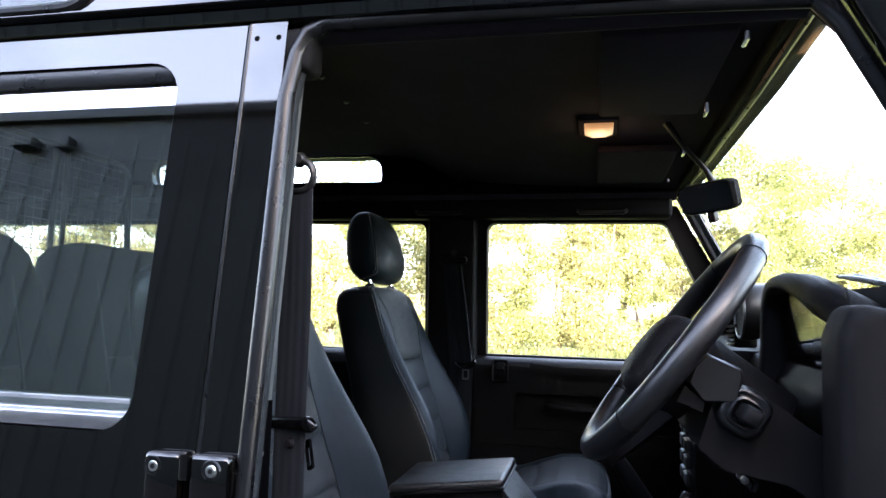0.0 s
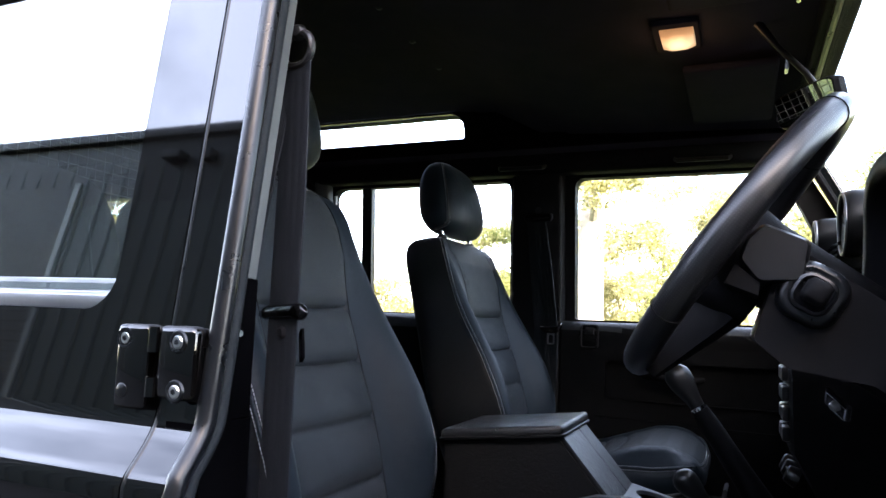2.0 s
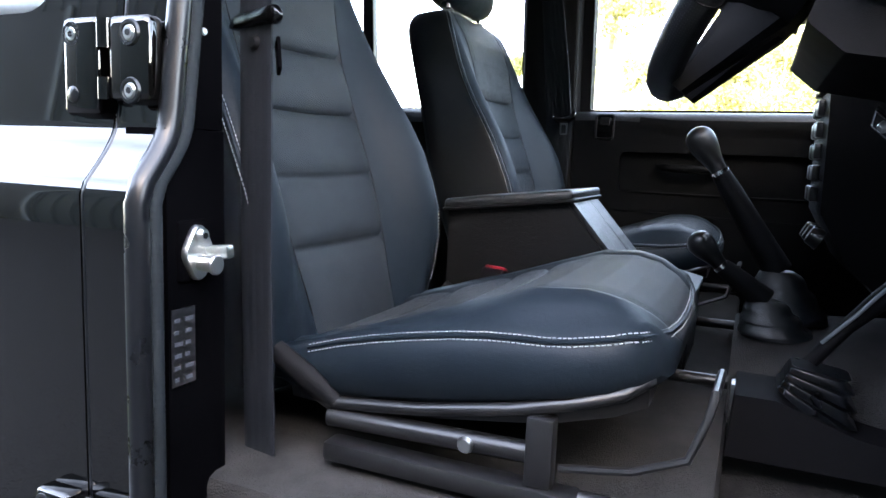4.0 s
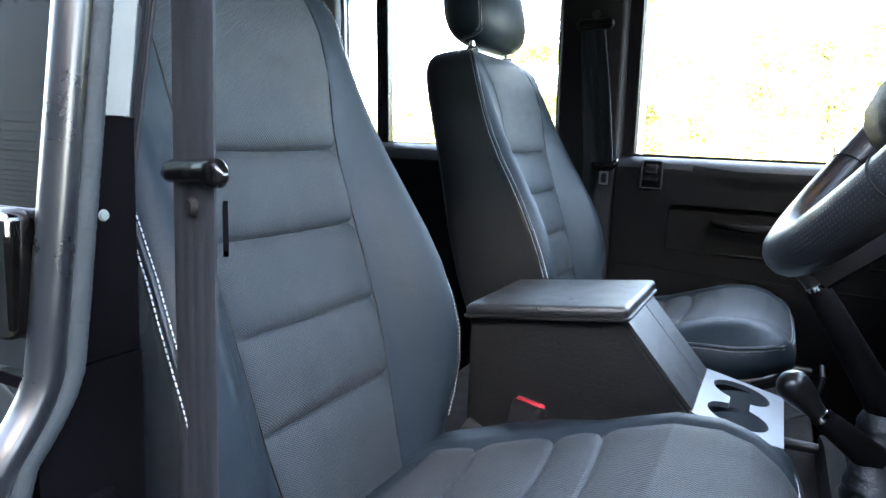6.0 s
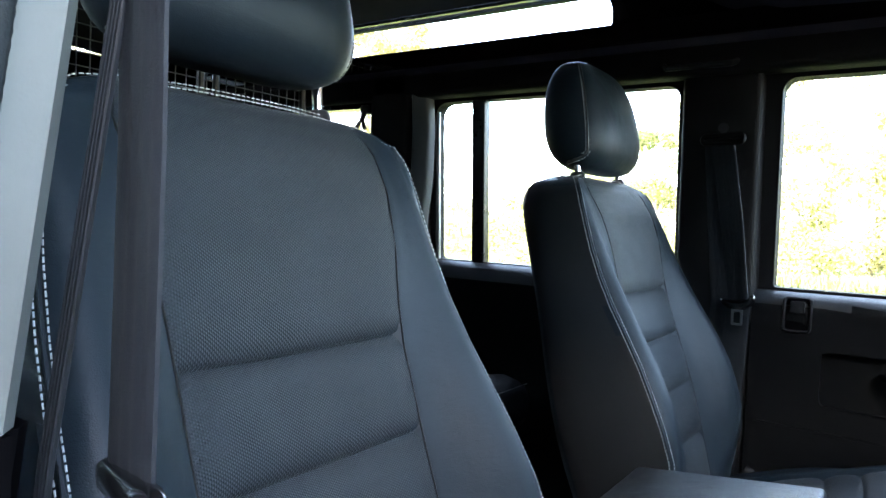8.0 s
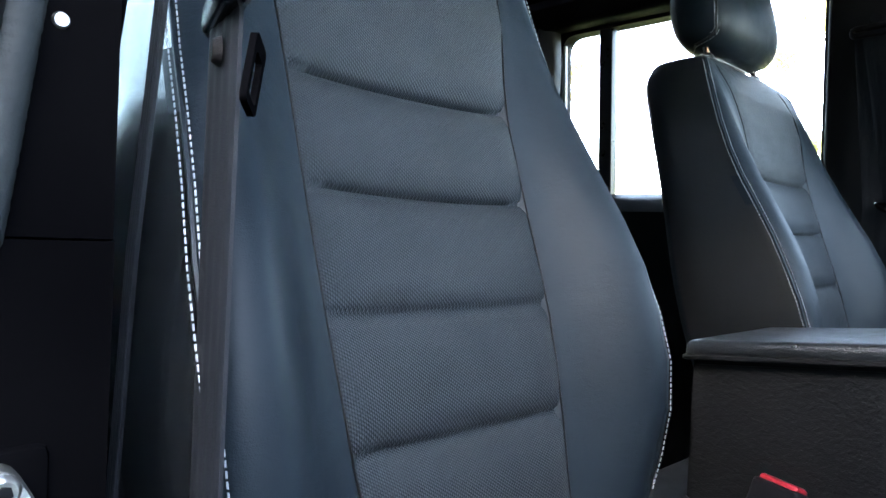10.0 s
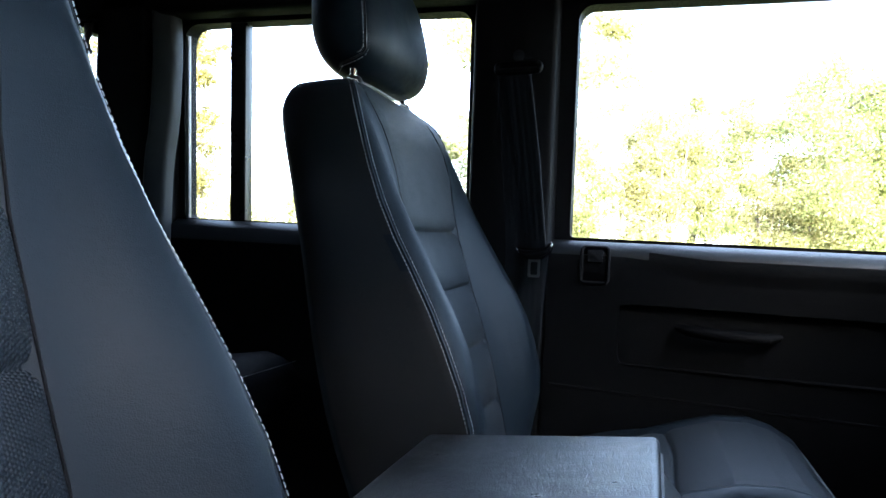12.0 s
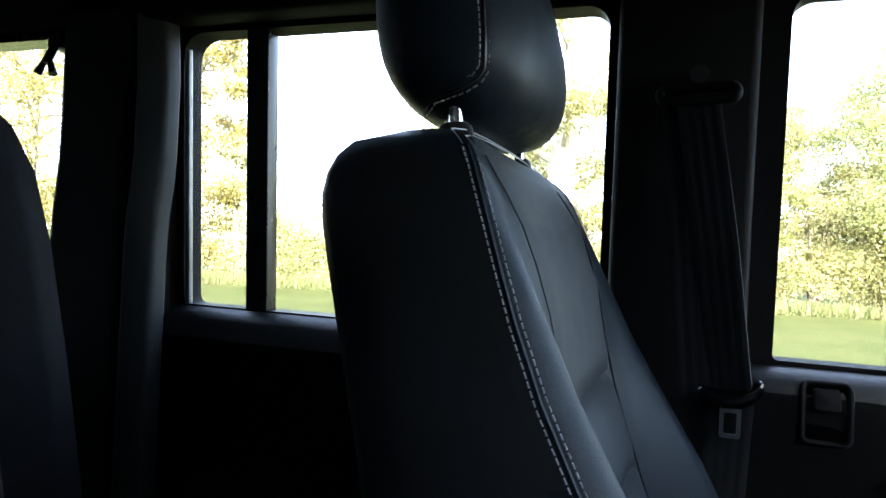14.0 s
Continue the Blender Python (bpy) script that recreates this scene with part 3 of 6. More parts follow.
# sill, floor, seat box, tunnel, bulkhead
part("door_sill", extrude_profile([(0.64, 0.55), (0.64, 0.69), (0.66, 0.71), (0.80, 0.71), (0.80, 0.55)], -0.38, 0.62), paint, body)
floor = tagged(part("floor", box(-2.35, 0.80, 0.66, 2.13, 0.64, 0.70), carpet), "black carpeted floor of the car", "floor", kind="structure")
part("seat_box", box(-0.52, 0.115, 0.72, 2.06, 0.70, 0.895, 0.012), carpet, body)
part("bulkhead", box(0.62, 0.66, 0.66, 2.12, 0.70, 1.40), trim_black, body)
rows = []
for x, z in ((0.112, 0.955), (0.20, 0.965), (0.34, 0.975), (0.62, 1.01)):
    rows.append([(x, MID + dy, zz) for dy, zz in ((-0.27, 0.70), (-0.25, z - 0.09), (-0.19, z - 0.02), (-0.10, z), (0.10, z), (0.19, z - 0.02), (0.25, z - 0.09), (0.27, 0.70))])
part("gearbox_tunnel", loft(rows), carpet, body)
arch_w = [(0.49, 0.62)] + [(1.22 + 0.40 * math.cos(q), 0.50 + 0.40 * math.sin(q)) for q in (math.pi * (1 - k / 14) for k in range(1, 14))] + [(1.80, 0.62), (1.80, 1.26), (1.74, 1.30), (0.49, 1.315)]
for y in (0.655, 2.095):
    part("front_wing", loft([[(x, yy, z) for x, z in arch_w] for yy in (y, y + 0.04)]), paint, body)
part("front_panel", box(1.76, 1.80, 0.70, 2.09, 0.62, 1.28, 0.01), paint, body)
part("bumper", box(1.84, 1.92, 0.64, 2.15, 0.58, 0.72, 0.015), paint, body)
part("bumper_mount", box(1.79, 1.85, 1.1, 1.7, 0.60, 0.70), trim_black, body)
part("underbody", box(-2.3, 1.75, 0.95, 1.84, 0.46, 0.56, 0.02), trim_black, body)
for wx in (-1.50, 1.22):
    for wy, d in ((0.74, 1), (2.05, -1)):
        wheel_r = part("road_wheel", disc((wx, wy - d * 0.11, 0.385), (0, d, 0), 0.385, 0.385, 0.22, 40, bevel=0.02), rubber, body)
        part("wheel_rim", disc((wx, wy - d * 0.115, 0.385), (0, d, 0), 0.20, 0.20, 0.02, 28, bevel=0.006), silver_rail, wheel_r)
part("bonnet", box(0.64, 1.75, 0.72, 2.07, 1.30, 1.345, 0.02), paint, body)

# rear walls
part("rear_wall", plate([(0.66, 0.6), (2.13, 0.6), (2.06, 1.93), (0.73, 1.93)], [rounded([(0.98, 1.36), (1.81, 1.36), (1.81, 1.72), (0.98, 1.72)], 0.04)], lambda y, z: (-2.33, y, z), (-0.04, 0, 0)), trim_black, body)
rg = part("rear_window", box(-2.356, -2.352, 0.975, 1.815, 1.355, 1.725), glass_tint, body)
rg.visible_shadow = False


def upper_side(name, outer, hole, place, thick, mat, parent, glass=None, r=0.035, gl_off=0.5):
    ho = rounded(hole, r)
    part(name, plate(outer, [ho], place, thick), mat, parent)
    if glass:
        off = Vector(thick) * gl_off
        g = part("pane", plate(rounded([(x, z) for x, z in grow(hole, 0.004)], r), [], lambda x, z: Vector(place(x, z)) + off, Vector(thick).normalized() * 0.004), glass, parent)
        g.visible_shadow = False


def grow(poly, d):
    cx, cz = sum(p[0] for p in poly) / len(poly), sum(p[1] for p in poly) / len(poly)
    return [(x + math.copysign(d, x - cx), z + math.copysign(d, z - cz)) for x, z in poly]


right_place = lambda x, z: (x, skin(max(z, 1.2161)), z)
left_place = lambda x, z: (x, inner_left(z), z)
left_outer = lambda x, z: (x, across(skin(max(z, 1.2161))), z)

# rear quarters
for mirror in (False, True):
    pl = left_outer if mirror else right_place
    th = (0, -0.04 if mirror else 0.04, 0)
    upper_side("rear_quarter", [(-2.36, 1.216), (-1.16, 1.216), (-1.16, 1.794), (-2.36, 1.794)], [(-2.15, 1.36), (-1.24, 1.36), (-1.24, 1.715), (-2.15, 1.715)], pl, th, paint, body, glass_clear if mirror else glass_tint)
    part("rear_quarter_low", extrude_profile(side_profile(0.04, mirror), -2.36, -1.16), paint, body)

# ---- doors ----
# driver's side rear door, shut
rdoor = thing("rear_door", (-0.77, 0.66, 0.5), "gloss black rear car door, shut, with a tinted sliding window", "car door", "doors of the car")
upper_side("door_top", [(-1.155, 1.216), (-0.382, 1.216), (-0.382, 1.794), (-1.155, 1.794)], [(-1.08, 1.314), (-0.466, 1.314), (-0.466, 1.752), (-1.08, 1.752)], right_place, (0, 0.035, 0), paint, rdoor, r=0.042)
part("door_skin", extrude_profile(side_profile(0.03), -1.155, -0.382), paint, rdoor)
g = part("pane", plate(rounded([(-1.085, 1.336), (-0.462, 1.336), (-0.462, 1.74), (-1.085, 1.74)], 0.02), [], lambda x, z: (x, skin(z) + 0.013, z), (0, 0.004, 0)), glass_tint, rdoor, "dark tinted window glass")
g.visible_shadow = False
part("window_rail", loft([[(x, skin(1.335) + a, 1.3145 + c) for a, c in rounded([(0.004, 0.0), (0.030, 0.0), (0.030, 0.034), (0.014, 0.034), (0.014, 0.018), (0.004, 0.016)], 0.002, 2)] for x in (-1.08, -0.478)]), silver_rail, rdoor, "dull silver sliding window rail")
part("window_rail_top", loft([[(x, skin(1.735) + a, 1.727 + c) for a, c in rounded([(0.006, 0.0), (0.030, 0.0), (0.030, 0.024), (0.006, 0.024)], 0.002, 2)] for x in (-1.08, -0.478)]), rubber, rdoor)
part("window_channel", loft([[(-0.469 + a, skin(z) + c, z) for a, c in ((-0.003, 0.008), (0.006, 0.008), (0.006, 0.03), (-0.003, 0.03))] for z in (1.35, 1.70)]), rubber, rdoor)
part("glass_edge", tube([(-0.4635, skin(z) + 0.010, z) for z in (1.352, 1.5, 1.72)], 0.0015, 6), silver_rail, rdoor)
part("seam_strip", tube([(-0.379, skin(z) + 0.0045, z) for z in post_z], 0.0042, 10), rubber, rdoor)
for z in (1.262, 0.86):
    y = skin(z)
    hinge = part("hinge", box(-0.428, -0.386, y - 0.018, y + 0.004, z - 0.042, z + 0.040, 0.006, 3), paint, rdoor, "black enamelled door hinge with steel screws")
    part("hinge_leaf", box(-0.378, -0.331, y - 0.016, y + 0.004, z - 0.030, z + 0.040, 0.007, 3), paint, hinge)
    part("hinge_knuckle", tube([(-0.382, y - 0.012, zz) for zz in (z - 0.028, z - 0.010)], 0.0075, 14), paint, hinge)
    part("hinge_knuckle", tube([(-0.382, y - 0.012, zz) for zz in (z + 0.014, z + 0.038)], 0.0075, 14), paint, hinge)
    for x, zz in ((-0.416, z + 0.026), (-0.350, z + 0.025), (-0.350, z - 0.021)):
        sc = disc((x, y - 0.014, zz), (0, -1, 0), 0.0066, 0.0066, 0.0045, 20, bevel=0.0016)
        part("screw_socket", disc((x, y - 0.0185, zz), (0, -1, 0), 0.0030, 0.0027, 0.0006, 6), rubber, hinge)
        part("screw_seat", tube([(x + 0.0088 * math.cos(q), y - 0.0160, zz + 0.0088 * math.sin(q)) for q in (2 * math.pi * k / 20 for k in range(20))], 0.0024, 6, loop=True), rubber, hinge)
        part("screw", sc, steel, hinge, "bare steel screw head")
    part("screw_hole", disc((-0.415, y - 0.0182, z - 0.024), (0, -1, 0), 0.007, 0.006, 0.0008, 18), rubber, hinge)

# driver's door, standing wide open
DH, DA = Vector((0.475, 0.655, 0.0)), radians(-84)
swing = lambda x, y, z: tuple(DH + Vector((math.cos(DA) * x - math.sin(DA) * y, math.sin(DA) * x + math.cos(DA) * y, z)))
odoor = thing("front_door", tuple(DH + Vector((0, 0, 0.6))), "gloss black driver's door standing wide open", "car door", "doors of the car")
part("door_skin", loft([[swing(x, y, z) for x, z in ((0.0, 0.60), (0.80, 0.60), (0.80, 1.30), (0.0, 1.30))] for y in (0.0, 0.035)]), paint, odoor)
part("trim_panel", loft([[swing(x, y, z) for x, z in rounded([(0.03, 0.66), (0.76, 0.66), (0.76, 1.29), (0.03, 1.29)], 0.03, 4)] for y in (-0.035, -0.001)]), trim_black, odoor)
part("window_frame", plate([(0.0, 1.301), (0.80, 1.301), (0.80, 1.77), (0.20, 1.77)], [rounded([(0.045, 1.33), (0.765, 1.33), (0.765, 1.725), (0.225, 1.725)], 0.025)], lambda x, z: swing(x, 0.004, z), Vector(swing(0, 0.028, 0)) - Vector(swing(0, 0, 0))), trim_smooth, odoor)
g = part("pane", plate([(0.04, 1.325), (0.77, 1.325), (0.77, 1.73), (0.22, 1.73)], [], lambda x, z: swing(x, 0.016, z), Vector(swing(0, 0.004, 0)) - Vector(swing(0, 0, 0))), glass_clear, odoor)
g.visible_shadow = False

# left front door, shut
ldoor = thing("front_door", (0.05, 2.06, 0.6), "black passenger door with a moulded trim panel, shut", "car door", "doors of the car")
part("window_frame", plate([(-0.318, 1.318), (screen_x(1.318) + 0.02, 1.318), (screen_x(1.768), 1.768), (-0.318, 1.768)],
     [rounded([(-0.283, 1.333), (0.415, 1.333), (0.226, 1.722), (-0.283, 1.722)], [0.006, 0.03, 0.03, 0.026])], left_place, (0, 0.038, 0)), trim_black, ldoor)
g = part("pane", plate([(-0.29, 1.325), (0.42, 1.325), (0.23, 1.73), (-0.29, 1.73)], [], lambda x, z: (x, inner_left(z) + 0.018, z), (0, 0.004, 0)), glass_clear, ldoor)
g.visible_shadow = False
part("door_skin", extrude_profile([(2.125, 0.6), (2.155, 0.75), (2.158, 1.15), (2.12, 1.216), (2.105, 1.325), (2.075, 1.325), (2.075, 0.6)], -0.318, 0.46), paint, ldoor)
trim_poly = [(-0.312, 0.74), (0.47, 0.74), (0.47, 1.262), (-0.312, 1.262)]
pocket = rounded([(-0.192, 1.128), (0.36, 1.128), (0.36, 1.228), (-0.192, 1.228)], 0.012, 4)
part("trim_panel", plate(trim_poly, [pocket], lambda x, z: (x, 2.030, z), (0, 0.012, 0)), door_trim, ldoor)
part("pocket_back", box(-0.21, 0.38, 2.046, 2.060, 1.11, 1.24), door_trim, ldoor)
part("pocket_lip", tube([(-0.185, 2.032, 1.129), (0.0, 2.026, 1.129), (0.35, 2.026, 1.129)], 0.0025, 8), door_trim, ldoor)
rows = []
for x, w in ((-0.312, 0.0), (-0.19, 0.0), (-0.15, 0.15), (-0.06, 1.0), (0.47, 1.0)):
    rows.append([(x, y, z) for y, z in ((2.074, 1.328), (2.060 - 0.006 * w, 1.327), (2.048 - 0.014 * w, 1.3225 - 0.003 * w), (2.039 - 0.016 * w, 1.315 - 0.009 * w), (2.033 - 0.010 * w, 1.304 - 0.020 * w), (2.0305, 1.290 - 0.018 * w), (2.030, 1.262), (2.074, 1.262))])
ledge = part("sill_ledge", loft(rows), lit_ledge_vinyl, ldoor)
# ledge highlight put into the colour: paler upward faces, darker steep and lower faces
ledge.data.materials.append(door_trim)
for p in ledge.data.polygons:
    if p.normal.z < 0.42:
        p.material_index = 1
lat = [(x, 2.029 + 0.9 * max(0.0, z - 1.306), z) for x, z in rounded([(-0.257, 1.259), (-0.213, 1.259), (-0.213, 1.318), (-0.257, 1.318)], 0.007, 5)]
latch = part("door_latch", tube(lat, 0.0030, 8, loop=True), trim_black, ldoor, "black recessed door release")
part("latch_recess", loft([[(x, y + 0.9 * max(0.0, z - 1.306), z) for x, z in rounded([(-0.255, 1.261), (-0.215, 1.261), (-0.215, 1.316), (-0.255, 1.316)], 0.005, 4)] for y in (2.0285, 2.036)]), jamb_black, latch)
part("latch_lever", loft([[(-0.235 + x * k, y + 0.6 * max(0.0, z - 1.300), 1.303 + (z - 1.303) * k) for x, z in rounded([(-0.0125, 1.292), (0.0125, 1.292), (0.0125, 1.313), (-0.0125, 1.313)], 0.003, 4)] for y, k in ((2.029, 1.0), (2.0255, 1.0), (2.0245, 0.90))]), column_plastic, latch)
part("pull_handle", tube([(-0.10, 2.04, 1.195), (-0.085, 2.022, 1.193), (-0.03, 2.016, 1.190), (0.03, 2.018, 1.190), (0.05, 2.04, 1.192)], [0.006, 0.009, 0.010, 0.009, 0.006], 10), door_trim, ldoor)
part("armrest_groove", tube([(-0.30, 2.031, 1.085), (0.1, 2.031, 1.075), (0.46, 2.031, 1.068)], 0.003, 6), door_trim, ldoor)

# left rear door, shut
l2 = thing("rear_door", (-0.77, 2.06, 0.6), "black rear car door with a sliding window, shut", "car door", "doors of the car")
part("window_frame", plate([(-1.10, 1.318), (-0.44, 1.318), (-0.44, 1.768), (-1.10, 1.768)],
     [rounded([(-1.066, 1.336), (-0.47, 1.336), (-0.47, 1.722), (-1.066, 1.722)], [0.012, 0.012, 0.026, 0.034])], left_place, (0, 0.038, 0)), trim_black, l2)
part("window_bar", loft([[(-0.945 + a, inner_left(z) + c, z) for a, c in rounded([(-0.018, 0.004), (0.018, 0.004), (0.018, 0.03), (-0.018, 0.03)], 0.003, 2)] for z in (1.33, 1.728)]), rubber, l2)
for x0, x1, o in ((-1.075, -0.94, 0.013), (-0.95, -0.46, 0.022)):
    g = part("pane", plate([(x0, 1.328), (x1, 1.328), (x1, 1.73), (x0, 1.73)], [], lambda x, z: (x, inner_left(z) + o, z), (0, 0.004, 0)), glass_clear, l2)
    g.visible_shadow = False
part("window_rail", tube([(-1.060, inner_left(z) + 0.004, z) for z in (1.335, 1.5, 1.7)], 0.005, 8), silver_rail, l2)
part("door_skin", extrude_profile([(2.125, 0.6), (2.155, 0.75), (2.158, 1.15), (2.12, 1.216), (2.105, 1.325), (2.078, 1.325), (2.078, 0.6)], -1.10, -0.44), paint, l2)
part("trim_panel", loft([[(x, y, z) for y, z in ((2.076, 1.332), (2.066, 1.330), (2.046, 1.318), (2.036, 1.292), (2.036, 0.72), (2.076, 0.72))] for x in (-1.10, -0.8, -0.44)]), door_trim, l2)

# paler strip laid over the trim's top edge, standing in for its highlight
part("sill_ledge", loft([[(x, y, z) for y, z in ((2.076, 1.335), (2.065, 1.333), (2.045, 1.3205), (2.0345, 1.294), (2.037, 1.294), (2.076, 1.330))] for x in (-1.098, -0.8, -0.442)]), lit_ledge_vinyl, l2)

# pillars on the left, seen from inside
part("door_pillar", loft([[(-0.378 + a, y, z) for a, y in rounded([(-0.078, 2.012 + d), (0.064, 2.012 + d), (0.072, 2.10), (-0.086, 2.10)], 0.010, 4)] for z, d in ((0.7, 0.02), (1.30, 0.02), (1.40, 0.015), (1.77, -0.005))]), trim_black, body)
part("door_pillar_skin", extrude_profile([(2.09, 0.6), (2.158, 0.7), (2.158, 1.15), (2.118, 1.216), (2.076, 1.768), (2.05, 1.768), (2.07, 1.2)], -0.445, -0.312), paint, body)
part("rear_pillar", loft([[(-1.165 + a, y, z) for a, y in rounded([(-0.072 + e, 1.985), (0.055 - e * 0.4, 1.985), (0.085, 2.045), (0.085, 2.10), (-0.085, 2.10), (-0.08, 2.03)], 0.018, 5)] for z, e in ((0.7, -0.012), (1.40, -0.012), (1.47, -0.006), (1.53, 0.004), (1.60, 0.006), (1.80, 0.006))]), trim_black, body)
part("pillar_finisher", loft([[(-1.064 - e + a, y, z) for a, y in rounded([(-0.034, 1.982), (0.004, 2.004), (0.008, 2.03), (-0.034, 2.03)], [0.006, 0.014, 0.004, 0.002], 4)] for z, e in ((0.75, 0.008), (1.30, 0.008), (1.42, 0.008), (1.46, 0.006), (1.50, 0.001), (1.54, -0.002), (1.65, -0.002), (1.75, 0.006))]), pillar_grey, body)
part("rear_pillar_skin", extrude_profile([(2.09, 0.6), (2.158, 0.7), (2.158, 1.15), (2.118, 1.216), (2.076, 1.768), (2.05, 1.768), (2.07, 1.2)], -1.17, -1.09), paint, body)
part("side_lining", box(-2.33, -1.22, 2.04, 2.06, 0.7, 1.345, 0.006), trim_black, body)
part("side_lining", box(-2.33, -0.40, 0.72, 0.74, 0.7, 1.31, 0.006), trim_black, body)
part("roof_rail_trim", box(-2.3, 0.24, 1.985, 2.045, 1.728, 1.79, 0.014, 3), trim_black, body)
part("roof_rail_trim", box(-2.3, -0.30, 0.752, 0.80, 1.735, 1.79, 0.012, 3), trim_black, body)

# ---- front seats ----


def lerp_table(table, x):
    for (a, va), (b, vb) in zip(table, table[1:]):
        if x <= b:
            t = max(0.0, (x - a) / (b - a))
            return va + (vb - va) * t
    return table[-1][1]


BACK_W = [(0.95, 0.188), (1.00, 0.194), (1.05, 0.202), (1.10, 0.209), (1.15, 0.212), (1.20, 0.210), (1.25, 0.204), (1.30, 0.197), (1.40, 0.186), (1.45, 0.180), (1.48, 0.175), (1.50, 0.166), (1.512, 0.150), (1.520, 0.118)]
BACK_T = [(0.95, 0.150), (1.10, 0.142), (1.30, 0.118), (1.48, 0.102), (1.52, 0.092)]
EDGE = [(0.95, -0.030), (1.00, -0.012), (1.05, 0.014), (1.09, 0.031), (1.13, 0.040), (1.18, 0.040), (1.23, 0.034), (1.27, 0.026), (1.30, 0.017), (1.325, 0.012), (1.36, 0.007), (1.40, 0.005), (1.44, 0.006), (1.48, 0.010), (1.50, 0.012), (1.52, 0.006)]
CREST = [(0.95, -0.022), (1.00, -0.004), (1.03, 0.010), (1.06, 0.028), (1.09, 0.042), (1.12, 0.050), (1.17, 0.056), (1.21, 0.055), (1.25, 0.048), (1.30, 0.036), (1.34, 0.027), (1.38, 0.020), (1.44, 0.015), (1.48, 0.013), (1.50, 0.013), (1.52, 0.007)]
PANEL_W = [(0.95, 0.090), (1.03, 0.097), (1.084, 0.105), (1.17, 0.1115), (1.33, 0.1125), (1.36, 0.115), (1.41, 0.121), (1.46, 0.126), (1.49, 0.127), (1.508, 0.120), (1.52, 0.105)]
HOLLOW = [(0.95, -0.024), (1.03, -0.016), (1.084, -0.011), (1.125, -0.007), (1.17, -0.004), (1.25, -0.003), (1.33, 0.0), (1.36, 0.004), (1.41, 0.012), (1.46, 0.014), (1.50, 0.010), (1.52, 0.004)]


def lean_x(z):
    return -0.372 - 0.375 * (z - 1.162)


SQUEEZE = [(1.43, 1.0), (1.455, 0.99), (1.475, 0.96), (1.49, 0.92), (1.502, 0.86), (1.511, 0.77), (1.517, 0.64), (1.521, 0.44)]


def front_x(z, a):
    """A point of the front at depth a before the leaning plane; the top edge rolls back."""
    t, q = lerp_table(BACK_T, z), lerp_table(SQUEEZE, z)
    return lean_x(z) + (a + 0.3 * t) * q - 0.3 * t


def seat_back_ring(z, yc):
    squeeze = lerp_table(SQUEEZE, z)
    w, t, ed, cr, pw, hol = (lerp_table(k, z) for k in (BACK_W, BACK_T, EDGE, CREST, PANEL_W, HOLLOW))
    pw = min(pw, w * 0.9)
    e = w - pw
    rec = hol - 0.018 + 0.012 * smoothstep(1.40, 1.48, z)
    rise = cr - hol
    half = [(0.0, rec), (pw * 0.5, rec), (pw - 0.014, rec), (pw - 0.003, hol - 0.0012), (pw + e * 0.05, hol + rise * 0.05 + 0.001), (pw + e * 0.15, hol + rise * 0.17), (pw + e * 0.30, hol + rise * 0.40), (pw + e * 0.45, hol + rise * 0.66),
            (pw + e * 0.60, hol + rise * 0.88), (pw + e * 0.74, cr), (pw + e * 0.87, cr * 0.62 + ed * 0.38), (w - 0.004, ed + 0.003), (w - 0.001, ed - 0.004), (w + 0.001, ed - 0.014), (w + 0.004, -0.30 * t), (w + 0.004, -0.60 * t), (w - 0.002, -0.86 * t),
            (w - 0.014, -0.97 * t), (w - 0.04, -1.0 * t), (w * 0.4, -1.02 * t), (0.0, -1.02 * t)]
    half = [(y, (a + 0.3 * t) * squeeze - 0.3 * t) for y, a in half]
    fx = lean_x(z)
    ring = half + [(-y, a) for y, a in reversed(half[1:-1])]
    return [(fx + a, yc + y, z + a * 0.05) for y, a in ring]


def panel_patch(z0, z1, yc, seams, rows=130, cols=18):
    grid = []
    for i in range(rows + 1):
        z = z0 + (z1 - z0) * i / rows
        pw = lerp_table(PANEL_W, z) + 0.0004
        d = min(abs(z - s) for s in seams)
        line = []
        for j in range(cols + 1):
            u = -1 + 2 * j / cols
            sag = 0.006 * (u * u)
            fade = 1 - 0.7 * smoothstep(0.86, 1.0, abs(u))
            groove = (0.0055 * math.exp(-(d / 0.0024) ** 2) + 0.0070 * math.exp(-(d / 0.014) ** 2)) * fade
            edge = 0.0034 * smoothstep(0.80, 1.0, abs(u)) ** 2
            a = 0.004 - groove - edge - 0.004 * (1 - u * u) + noise.noise((u * 3, z * 30, yc)) * 0.0012
            zz = z + sag * math.exp(-(d / 0.02) ** 2) * 0.5
            line.append((front_x(z, lerp_table(HOLLOW, z) + a), yc + u * pw, zz))
        grid.append(line)
    for dx, dz, k in ((-0.003, 0.005, 0.97), (-0.007, 0.009, 0.94), (-0.014, 0.0120, 0.90), (-0.023, 0.0130, 0.86), (-0.034, 0.0120, 0.82)):
        grid.append([(x + dx, yc + (y - yc) * k, z + dz) for x, y, z in grid[rows]])
    return loft(grid, closed=False, cap=False)


SEAMS = (1.3270, 1.2470, 1.1640, 1.0800)

